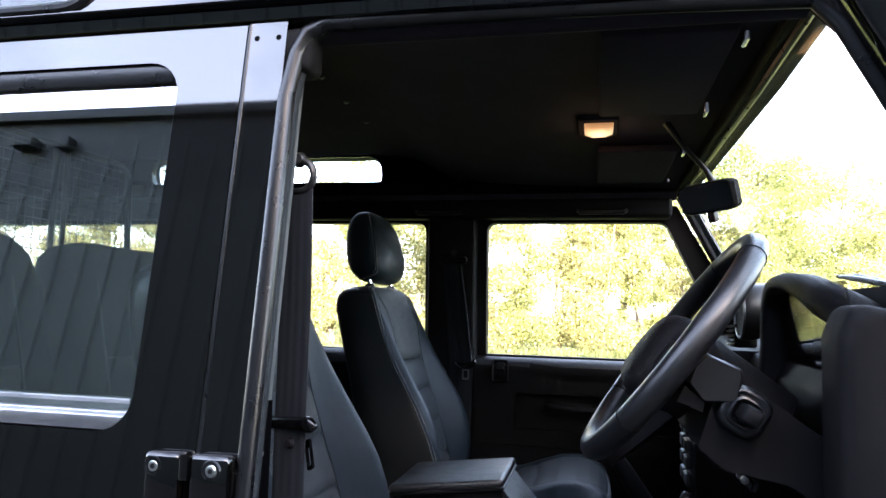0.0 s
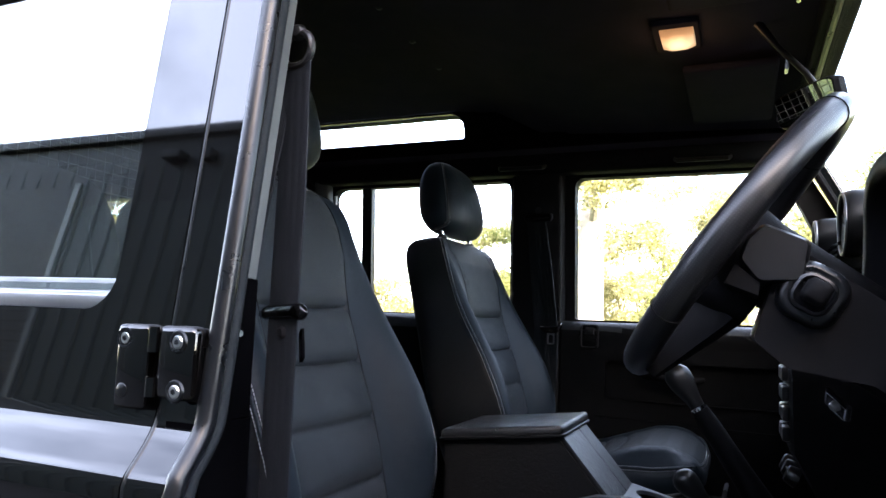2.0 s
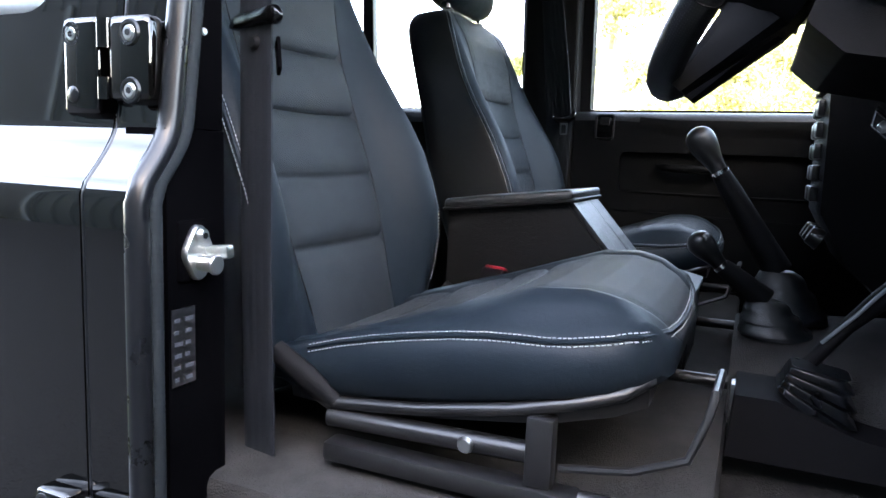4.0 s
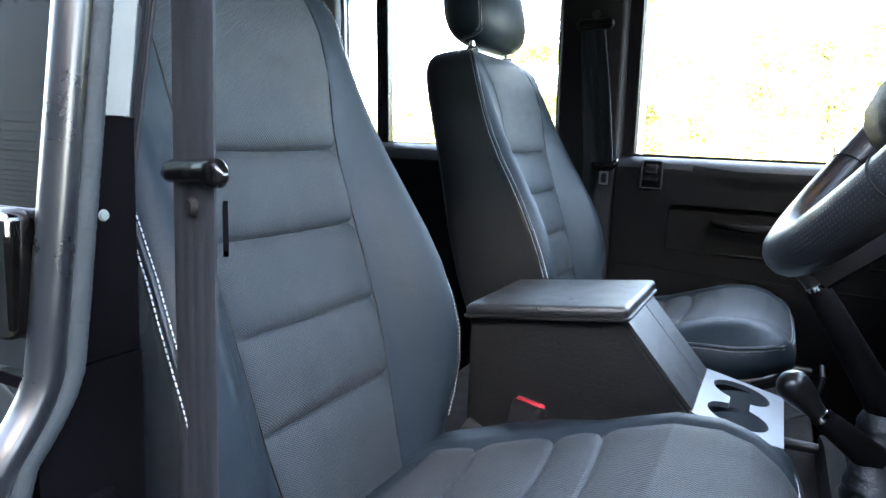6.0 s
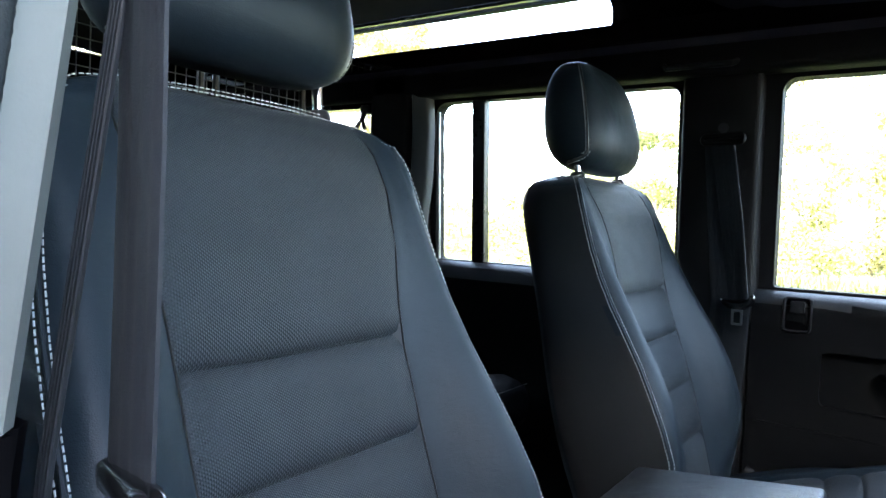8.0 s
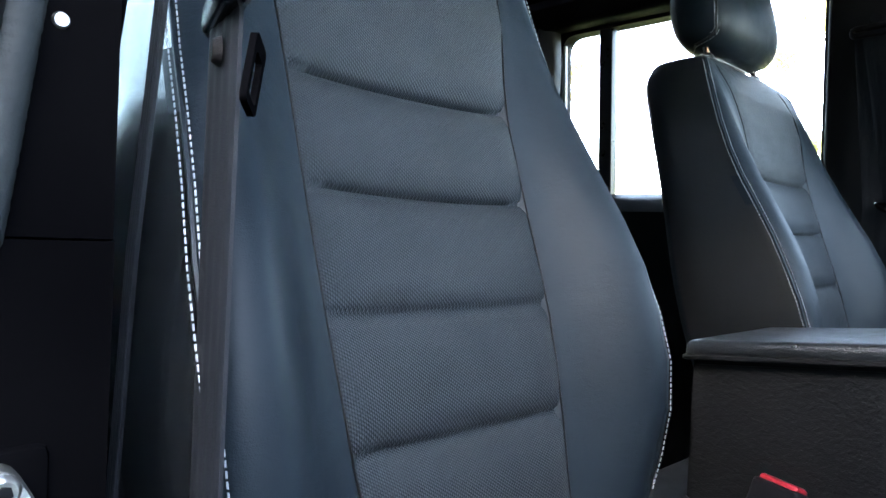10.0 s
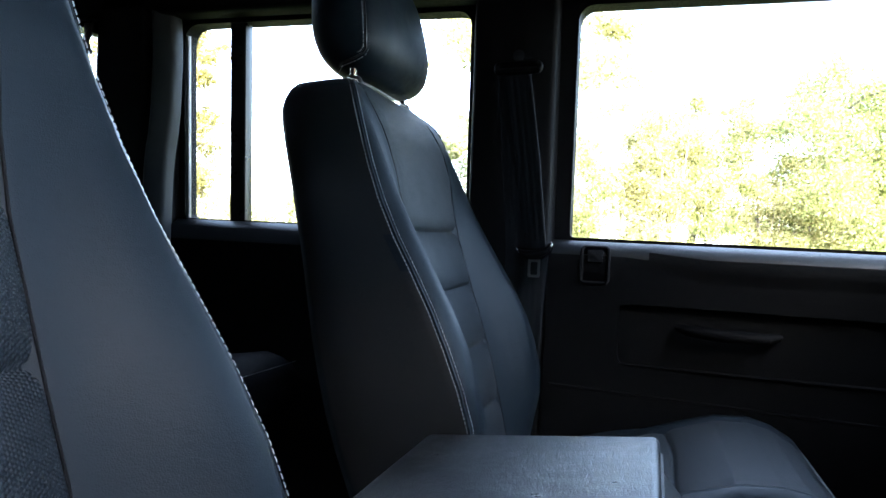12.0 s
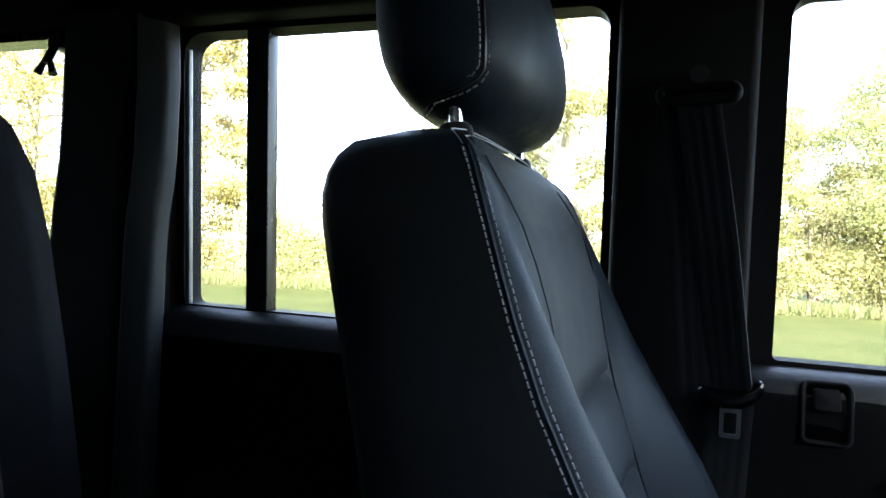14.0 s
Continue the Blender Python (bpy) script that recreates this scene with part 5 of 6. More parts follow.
part("claw", turned(box(0.0, 0.022, -0.005, 0.007, -0.006, 0.006, 0.0025), pose(-0.311, 0.722, 1.103, 0, -6, 10)), steel, sk)
part("pillar_jamb", box(-0.365, -0.3205, 0.676, 0.7445, 0.70, 1.212), jamb_black, body)
sk.location += Vector((0, -0.0085, 0.003))
lab = thing("warning_label", (-0.297, 0.72, 1.0), "small dark printed label on the door pillar", "label")
bm = box(-0.3205, -0.3195, 0.679, 0.706, 0.991, 1.059)
part("backing", bm, trim_smooth, lab)
for k in range(12):
    r0, c0 = k % 6, k // 6
    part("print_bar", box(-0.3195, -0.3191, 0.6815 + 0.0125 * c0, 0.6865 + 0.0125 * c0 + 0.0015 * (k % 4), 0.995 + 0.0105 * r0, 0.9985 + 0.0105 * r0), label_white, lab)

# ---- steering wheel and column ----
wheel = thing("steering_wheel", (0.13, 1.0, 1.416), "black leather steering wheel with a padded centre", "steering wheel")


def on_wheel(r, th, h=0.0):
    return WC + (UP * math.cos(th) + LAT * math.sin(th)) * r + AX * h


rim = part("rim", tube([on_wheel(R, 2 * math.pi * k / 72) for k in range(72)], 0.0165, 14, loop=True), rim_leather, wheel, "thick leather-wrapped rim")
for th0 in (0.6, 2.2, -0.6, -2.2):
    part("rim_joint", tube([on_wheel(R, th0) + (UP * math.cos(th0) + LAT * math.sin(th0)) * (0.0168 * math.cos(a)) + AX * (0.0168 * math.sin(a)) for a in (2 * math.pi * k / 20 for k in range(20))], 0.0007, 5, loop=True), column_plastic, rim)
rows = []
for h, k in ((-0.058, 0.80), (-0.030, 0.94), (-0.004, 1.0), (0.010, 0.97), (0.020, 0.90), (0.028, 0.76), (0.033, 0.52), (0.035, 0.24)):
    rows.append([WC + LAT * (0.076 * k * x) + UP * (0.064 * k * y - 0.020) + AX * h for x, y in rounded([(-1, -1), (1, -1), (0.85, 1), (-0.85, 1)], 0.45, 6)])
part("hub", loft(rows), trim_black, wheel)
for s in (-1, 1):
    part("spoke", loft([[WC + LAT * (s * (0.06 + 0.105 * t)) + UP * (-0.012 - 0.018 * t + v * (0.030 - 0.008 * t)) + AX * (0.004 - 0.012 * t + n) for v, n in ((-1, -0.008), (-0.6, 0.008), (0.6, 0.008), (1, -0.008))] for t in (0, 0.3, 0.6, 0.85, 1.0)]), trim_black, wheel)
    rows = []
    for t in (0, 0.3, 0.6, 0.85, 1.0):
        f0, f1, hw = -0.002 - 0.010 * t, -0.058 + 0.030 * t, 0.021 - 0.006 * t
        rows.append([WC + LAT * (s * (0.034 + 0.016 * t) + v * hw) + UP * (-0.070 - 0.098 * t) + AX * (f0 + (f1 - f0) * n) for v, n in ((-1, 0.85), (-1, 0.2), (-0.6, 0.0), (0.6, 0.0), (1, 0.2), (1, 0.85), (0.7, 1.0), (-0.7, 1.0))])
    part("spoke", loft(rows), column_plastic, wheel)

col = thing("steering_column", (0.25, 1.0, 1.30), "black plastic steering column shroud with switches", "steering column")
bm = loft([[(x, y, z) for x, z in rounded([(0.146, 1.310), (0.170, 1.386), (0.192, 1.388), (0.262, 1.338), (0.36, 1.275), (0.33, 1.215), (0.240, 1.275), (0.174, 1.286)], [0.006, 0.008, 0.008, 0.01, 0.004, 0.004, 0.006, 0.006], 3)] for y in (0.856, 1.144)])
part("shroud", bm, column_plastic, col)
wing = [(0.141, 1.402), (0.155, 1.416), (0.194, 1.399), (0.188, 1.362), (0.150, 1.361), (0.134, 1.383)]
wc = (sum(p[0] for p in wing) / 6, sum(p[1] for p in wing) / 6)
for y0, y1 in ((0.842, 0.95), (1.158, 1.05)):
    part("switch_wing", loft([[(wc[0] + (x - wc[0]) * k, y, wc[1] + (z - wc[1]) * k) for x, z in rounded(wing, 0.008, 4)] for y, k in ((y0, 0.90), (y0 + math.copysign(0.005, y1 - y0), 1.0), (y1, 1.06))]), trim_smooth, col)
    part("switch_lip", loft([[(x, y, z) for x, z in ((0.122, 1.361), (0.131, 1.379), (0.152, 1.361), (0.150, 1.350))] for y in (y0 + math.copysign(0.004, y1 - y0), y1)]), column_plastic, col)
part("column_tube", tube([WC + AX * -0.02, WC + AX * -0.10, WC + AX * -0.16], 0.045, 18), column_plastic, col)
TC = Vector((0.194, 0.856, 1.352))
EA, EB = Vector((0.86, 0, -0.51)), Vector((0.51, 0, 0.86))


def on_side(a, b_, d):
    return TC + EA * a + EB * b_ + Vector((0, -d, 0))


for nm, mt, r0, prof in (("stalk_boot", rubber, 0.72, ((0.0, 0.0275), (0.004, 0.0272), (0.008, 0.0255), (0.011, 0.0235), (0.012, 0.0212), (0.0115, 0.0195), (0.0115, 0.0180), (0.015, 0.0168), (0.016, 0.0145), (0.012, 0.0120), (0.011, 0.009))),
                         ("stalk_knob", column_plastic, 0.55, ((0.008, 0.0092), (0.024, 0.0088), (0.028, 0.0098), (0.034, 0.0106), (0.048, 0.0102), (0.0520, 0.0088), (0.0540, 0.006)))):
    part(nm, loft([[on_side(r * x, r * z, d) for x, z in rounded([(-1, -1), (1, -1), (1, 1), (-1, 1)], r0, 6)] for d, r in prof]), mt, col)

# ignition lock with key plate, under the column
ig = thing("ignition_lock", (0.24, 1.08, 1.24), "chrome edged ignition lock under the steering column", "ignition lock")
m = pose(0.232, 1.03, 1.243, 45, -30, 25) @ Matrix.Scale(0.55, 4)
part("lock_plate", turned(box(-0.004, 0.004, -0.030, 0.030, -0.024, 0.024, 0.003), m), trim_smooth, ig)
lb = bmesh.new()
for z in (-0.020, 0.020):
    box(-0.008, -0.003, -0.024, 0.024, z - 0.002, z + 0.002, 0, 1, lb)
for y in (-0.024, 0.024):
    box(-0.008, -0.003, y - 0.002, y + 0.002, -0.020, 0.020, 0, 1, lb)
part("bright_edge", turned(lb, m), chrome, ig, "bright metal edging")
part("key_barrel", turned(disc((-0.004, 0, 0), (-1, 0, 0), 0.011, 0.009, 0.012, 16, bevel=0.002), m), steel, ig)

# ---- dashboard ----
dash = thing("dashboard", (0.45, MID, 1.2), "black moulded dashboard with an instrument binnacle", "dashboard")
prof = [(0.600, 1.415), (0.420, 1.415), (0.340, 1.408), (0.305, 1.395), (0.292, 1.370), (0.300, 1.330), (0.330, 1.300), (0.420, 1.285), (0.620, 1.285)]
part("crash_pad", loft([[(x, y, z) for x, z in prof] for y in (0.79, 0.80, 1.395, 2.00, 2.01)]), trim_black, dash)
part("lower_shelf", loft([[(x, y, z) for x, z in ((0.62, 1.286), (0.36, 1.286), (0.34, 1.25), (0.36, 1.12), (0.40, 1.11), (0.62, 1.11))] for y in (1.50, 2.01)]), trim_black, dash)
end = rounded([(0.284, 1.476), (0.46, 1.440), (0.46, 1.16), (0.300, 1.16), (0.268, 1.20), (0.270, 1.44)], [0.02, 0.01, 0.01, 0.01, 0.02, 0.024], 5)
rows = []
for y, d in ((0.7715, 0.014), (0.7735, 0.008), (0.778, 0.003), (0.785, 0.0), (0.834, 0.0)):
    rows.append([(x + (0.37 - x) * d / 0.10, y, z + (1.31 - z) * d / 0.15) for x, z in end])
part("end_panel", loft(rows), trim_black, dash)


def soften(pts, n=2):
    """Cut the corners of an open line n times."""
    for _ in range(n):
        q = [pts[0]]
        for (a0, a1), (b0, b1) in zip(pts, pts[1:]):
            q += [(a0 * 0.75 + b0 * 0.25, a1 * 0.75 + b1 * 0.25), (a0 * 0.25 + b0 * 0.75, a1 * 0.25 + b1 * 0.75)]
        pts = q + [pts[-1]]
    return pts


# binnacle hood: a thick arched lip over the dials
inner = soften([(0.848, 1.335), (0.846, 1.42), (0.862, 1.440), (0.902, 1.456), (0.955, 1.476), (1.027, 1.494), (1.085, 1.496), (1.112, 1.486), (1.122, 1.462), (1.123, 1.42), (1.123, 1.335)])
outer = soften([(0.828, 1.335), (0.828, 1.43), (0.832, 1.472), (0.860, 1.494), (0.92, 1.509), (1.01, 1.521), (1.090, 1.522), (1.134, 1.512), (1.154, 1.487), (1.158, 1.44), (1.158, 1.335)])
rows = []
for x, f, k in ((0.350, -0.05, 0.97), (0.300, 0.0, 1.0), (0.284, 0.05, 1.0), (0.277, 0.25, 1.0), (0.275, 0.5, 1.0), (0.278, 0.78, 1.0), (0.287, 0.96, 1.0), (0.302, 1.0, 0.985), (0.32, 1.0, 0.90), (0.345, 1.0, 0.74), (0.37, 1.0, 0.52), (0.395, 1.0, 0.25), (0.41, 1.0, 0.06)):
    rows.append([(x + 0.018 * smoothstep(0.93, 0.85, yi) - 0.05 * max(0.0, 1.44 - (zi + (zo - zi) * f)), yi + (yo - yi) * f, 1.40 + (zi + (zo - zi) * f - 1.40) * k) for (yi, zi), (yo, zo) in zip(inner, outer)])
part("binnacle_hood", loft(rows, closed=False, cap=False), trim_black, dash, smooth=70)
part("dial_panel", loft([[(0.345 - 0.10 * (z - 1.41), y, z) for z in (1.345, 1.495)] + [(0.352 - 0.10 * (z - 1.41), y, z) for z in (1.495, 1.345)] for y in (0.835, 1.135)]), trim_smooth, dash)
lens = part("dial_lens", loft([[(0.300 - 0.12 * (z - 1.44), y, z) for z in (1.345, 1.500)] + [(0.303 - 0.12 * (z - 1.44), y, z) for z in (1.500, 1.345)] for y in (0.834, 1.136)]), glass_lens, dash, "clear instrument lens")
lens.visible_shadow = False
for y, r in ((0.905, 0.045), (1.065, 0.045), (0.985, 0.026)):
    dial = part("dial", disc((0.344, y, 1.415), (-1, 0, 0.1), r, r * 0.96, 0.006, 28, bevel=0.001), trim_smooth, dash)
    db = bmesh.new()
    for k in range(9):
        a = radians(-130 + 260 * k / 8)
        c = Vector((0.3372, y + math.sin(a) * r * 0.78, 1.415 + math.cos(a) * r * 0.78))
        box(c.x - 0.0006, c.x, c.y - 0.0012, c.y + 0.0012, c.z - 0.003, c.z + 0.003, 0, 1, db)
    part("dial_marks", db, label_white, dial)
    part("needle", tube([(0.3365, y, 1.415), (0.3365, y - r * 0.5, 1.415 - r * 0.4)], 0.0012, 5), red_plastic if r > 0.03 else label_white, dial)
# two round gauges beside the binnacle, with a slatted vent between
for x, y, z, r in ((0.262, 1.226, 1.466, 0.044), (0.238, 1.325, 1.456, 0.030)):
    ring = lambda d, q: [(x + d, y + q * math.cos(a), z + 0.10 * d + q * math.sin(a)) for a in (2 * math.pi * k / 32 for k in range(32))]
    pod = part("gauge_pod", loft([ring(d, q) for d, q in ((0.006, r * 0.86), (0.0, r * 0.90), (0.002, r * 0.99), (0.010, r * 1.04), (0.040, r * 1.02), (0.085, r * 0.86), (0.13, r * 0.60))]), trim_smooth, dash, "round black gauge housing")
    part("gauge_ring", tube(ring(0.001, r * 0.93), 0.0024, 8, loop=True), silver_rail, pod, "thin dull metal ring")
    part("gauge_face", disc((x + 0.0052, y, z), (-1, 0, 0.1), r * 0.86, r * 0.86, 0.001, 28), trim_black, pod)
    part("gauge_needle", tube([(x + 0.0035, y, z), (x + 0.0035, y + r * 0.45, z + r * 0.35)], 0.0012, 5), label_white, pod)
vent = part("vent_frame", turned(box(-0.006, 0.03, -0.030, 0.030, -0.020, 0.020, 0.004), pose(0.266, 1.285, 1.428)), trim_black, dash)
for k in range(5):
    part("vent_slat", turned(box(-0.004, 0.004, -0.026, 0.026, -0.0011, 0.0011), pose(0.2585, 1.285, 1.413 + 0.0075 * k, 0, -25, 0)), silver_rail, vent)
# centre stack with switches
rows = []
for z, x in ((1.40, 0.235), (1.365, 0.212), (1.30, 0.205), (1.14, 0.208), (1.07, 0.245), (1.02, 0.30)):
    rows.append([(x, 1.33, z), (x - 0.004, 1.345, z), (x - 0.004, 1.50, z), (x, 1.512, z), (0.60, 1.512, z), (0.60, 1.33, z)])
stack = part("console_tower", loft(rows), trim_black, dash)
for k in range(7):
    z = 1.345 - 0.030 * k
    part("switch", turned(box(-0.006, 0.006, -0.020, 0.020, -0.011, 0.011, 0.003), pose(0.199, 1.372, z)), trim_smooth, stack)
    part("switch", turned(box(-0.006, 0.006, -0.020, 0.020, -0.011, 0.011, 0.003), pose(0.199, 1.425, z)), trim_smooth, stack)
    part("switch_mark", box(0.1915, 0.1928, 1.354, 1.390, z + 0.008, z + 0.0095), label_white, stack)
for y in (1.36, 1.42, 1.47):
    part("heater_knob", disc((0.214, y, 1.10), (-1, 0, 0.5), 0.016, 0.013, 0.018, 18, bevel=0.002), trim_smooth, stack)
part("knee_panel", loft([[(x, y, z) for x, z in ((0.62, 1.15), (0.42, 1.15), (0.40, 1.20), (0.36, 1.29), (0.62, 1.29))] for y in (0.79, 1.33)]), trim_black, dash)
wiper = thing("windscreen_wiper", (0.50, 0.80, 1.40), "black wiper arm and blade parked across the windscreen", "wiper")
part("wiper_arm", tube([(0.500, 0.80, 1.400), (0.474, 0.92, 1.446), (0.447, 1.08, 1.503), (0.437, 1.19, 1.525)], [0.007, 0.006, 0.004, 0.003], 8), trim_smooth, wiper)
part("wiper_blade", tube([(0.4535, 1.00, 1.486), (0.440, 1.12, 1.511), (0.4335, 1.20, 1.522), (0.4285, 1.285, 1.531)], [0.003, 0.0055, 0.0055, 0.003], 8), rubber, wiper)
part("blade_spine", tube([(0.4500, 1.06, 1.500), (0.4425, 1.14, 1.518), (0.4365, 1.21, 1.529), (0.4330, 1.26, 1.530)], 0.0025, 6), trim_smooth, wiper)

# ---- levers on the tunnel ----


def lever(name, label, cat, knob_at, neck, foot, kr, base_z, gaiter_r):
    th = thing(name, (foot[0], foot[1], base_z), label, cat)
    k, n, f = Vector(knob_at), Vector(neck), Vector(foot)
    d = (k - n).normalized()
    L = (k - n).length
    prof = [(0.0, 0.52), (0.2, 0.56), (0.4, 0.68), (0.6, 0.84), (0.8, 0.95), (1.0, 1.0)]
    top = [(math.sin(q), math.cos(q)) for q in (math.pi / 2 * i / 6 for i in range(1, 7))]
    part("knob", tube([n + d * (L * a) for a, _ in prof] + [k + d * (kr * 0.95 * a) for a, _ in top], [kr * r for _, r in prof] + [kr * max(r, 0.04) for _, r in top], 20), trim_smooth, th)
    part("collar", tube([n - d * 0.004, n + d * 0.002], kr * 0.62, 14), chrome, th, "thin bright collar")
    part("shaft", tube([n, n.lerp(f, 0.2), n.lerp(f, 0.7), f], [kr * 0.62, kr * 0.74, kr * 0.86, kr * 1.0], 14), trim_black, th)
    rows = []
    for i in range(25):
        t = i / 24
        c = f.lerp(Vector((f.x + 0.02, f.y, base_z)), t)
        fold = 0.5 - 0.5 * math.cos(2 * math.pi * 3 * t)
        rad = (kr + (gaiter_r - kr) * t ** 0.75) * (0.97 + 0.06 * fold)
        rows.append([c + Vector((math.cos(a) * rad * 1.1, math.sin(a) * rad * (1 + 0.04 * math.sin(2 * a + 1.6 * t)), 0.004 * math.sin(a + 0.7) * fold)) for a in (2 * math.pi * q / 28 for q in range(28))])
    part("gaiter", loft(rows), lid_vinyl, th, "folded leather gaiter")
    return th


lever("gear_lever", "black gear lever with a leather gaiter on the tunnel", "gear lever", (0.040, 1.392, 1.238), (0.072, 1.391, 1.190), (0.165, 1.405, 1.045), 0.022, 0.972, 0.052)
lever("transfer_lever", "short black transfer box lever beside the gear lever", "gear lever", (0.058, 1.306, 1.088), (0.088, 1.308, 1.058), (0.148, 1.325, 1.012), 0.019, 0.962, 0.046)

hb = thing("hand_brake", (0.22, 1.15, 0.88), "black hand brake lever with a ribbed rubber gaiter", "hand brake")
part("grip", tube([(0.232, 1.15, 1.020), (0.262, 1.15, 1.055), (0.300, 1.15, 1.098), (0.318, 1.15, 1.118)], [0.009, 0.012, 0.012, 0.009], 14), trim_black, hb)
part("bright_edge", tube([(0.208, 1.142, 1.000), (0.240, 1.138, 1.038), (0.256, 1.136, 1.060), (0.292, 1.136, 1.104)], 0.0022, 6), silver_rail, hb)
part("shaft", tube([(0.200, 1.15, 0.975), (0.232, 1.15, 1.020)], 0.009, 10), trim_black, hb)
rows = []
for i in range(13):
    t = i / 12
    k = 1.0 if i % 3 == 0 else 0.88
    an = radians(8 + 26 * t)
    p0 = Vector((0.180 - 0.014 * t, 1.15, 0.972 - 0.026 * t))
    ln, hw = (0.062 + 0.040 * t) * k, (0.026 + 0.022 * t) * k
    e = Vector((math.cos(an), 0, -math.sin(an)))
    rows.append([p0 + e * (ln * (0.5 + 0.5 * x)) + Vector((0, hw * y, 0)) for x, y in rounded([(-1, -1), (1, -1), (1, 1), (-1, 1)], 0.35, 4)])
part("gaiter", loft(rows), rubber, hb, "ribbed rubber gaiter")
part("gaiter_foot", loft([[(x, y, z) for x, z in ((0.122, 0.936), (0.166, 0.936), (0.252, 0.906), (0.30, 0.90), (0.30, 0.86), (0.116, 0.86))] for y in (1.098, 1.215)]), trim_black, hb)
mat = thing("floor_mat", (0.35, 1.0, 0.70), "black ribbed rubber mat in the footwell", "floor mat")
bm = box(0.125, 0.60, 0.80, 1.14, 0.701, 0.712, 0.004)
for k in range(14):
    box(0.14, 0.58, 0.815 + 0.023 * k, 0.825 + 0.023 * k, 0.712, 0.716, 0, 1, bm)
part("mat", bm, rubber, mat)
part("seat_box_catch", box(0.116, 0.128, 1.16, 1.19, 0.87, 0.93, 0.003), steel, body)

# ---- mirror, visors, lamp, roof fittings ----
mr = thing("rear_view_mirror", (0.24, 1.39, 1.68), "black rear-view mirror on a thin stalk under the header", "mirror")
mm = pose(0.240, 1.372, 1.682, 0, -14, 36)
part("housing", turned(loft([[(x * 0.8, 0.068 * k * a, 0.029 * k * c) for a, c in rounded([(-1, -1), (1, -1), (1, 1), (-1, 1)], 0.35, 5)] for x, k in ((-0.014, 0.94), (-0.006, 1.0), (0.010, 0.97), (0.024, 0.75))]), mm), trim_black, mr)
part("mirror_glass", turned(loft([[(x, 0.062 * a, 0.025 * c) for a, c in rounded([(-1, -1), (1, -1), (1, 1), (-1, 1)], 0.3, 4)] for x in (-0.0125, -0.0115)]), mm), mirror_mat, mr)
part("stalk", tube([(0.250, 1.375, 1.705), (0.235, 1.38, 1.735), (0.195, 1.385, 1.785), (0.165, 1.39, 1.832)], [0.0075, 0.005, 0.005, 0.008], 10), trim_smooth, mr)
part("tab", turned(box(-0.006, 0.006, -0.008, 0.008, -0.048, -0.026, 0.002), mm), trim_smooth, mr)
vis = thing("sun_visor", (0.14, 1.10, 1.825), "black padded sun visor folded against the headlining", "sun visor", "sun visors")
part("pad", box(0.035, 0.205, 0.88, 1.25, 1.806, 1.822, 0.007, 3), headlining, vis)
for y in (0.935, 1.262):
    part("clip", tube([(0.218, y - 0.016, 1.826), (0.218, y - 0.012, 1.812), (0.218, y + 0.012, 1.812), (0.218, y + 0.016, 1.826)], 0.0042, 8), chrome, vis, "small bright clip")
copy_thing(vis, pose(0.14, 1.10 + 0.64, 1.825))
cl = thing("courtesy_lamp", (0.035, 1.40, 1.835), "lit interior lamp with a warm glowing lens", "lamp")
part("lamp_base", box(-0.004, 0.074, 1.338, 1.462, 1.826, 1.842, 0.006), headlining, cl)
rows = []
for k in range(9):
    a = math.pi * (0.08 + 0.84 * k / 8)
    rows.append([(x, 1.397 - 0.044 * math.cos(a), 1.829 - d * math.sin(a) ** 0.6) for x, d in ((0.008, 0.0), (0.010, 0.010), (0.026, 0.017), (0.050, 0.016), (0.064, 0.009), (0.066, 0.0))])
part("lens", loft(rows), lamp_lens, cl, "glowing warm lens")
bulb = bpy.data.lights.new("lamp_bulb", "POINT")
bulb.energy, bulb.color, bulb.shadow_soft_size = 0.02, (1.0, 0.6, 0.3), 0.03
lo = new("lamp_bulb", bulb)
lo.location = (0.035, 1.40, 1.79)
for x, y in ((-0.42, 1.995), (0.05, 1.995)):
    gh = thing("grab_handle", (x, y, 1.74), "black grab handle on the roof rail", "grab handle", "grab handles")
    s = -1 if y > 1.4 else 1
    part("handle", tube([(x - 0.07, y, 1.752), (x - 0.06, y + s * 0.022, 1.742), (x + 0.06, y + s * 0.022, 1.742), (x + 0.07, y, 1.752)], 0.006, 8), trim_smooth, gh)

# ---- rear seats and load guard ----


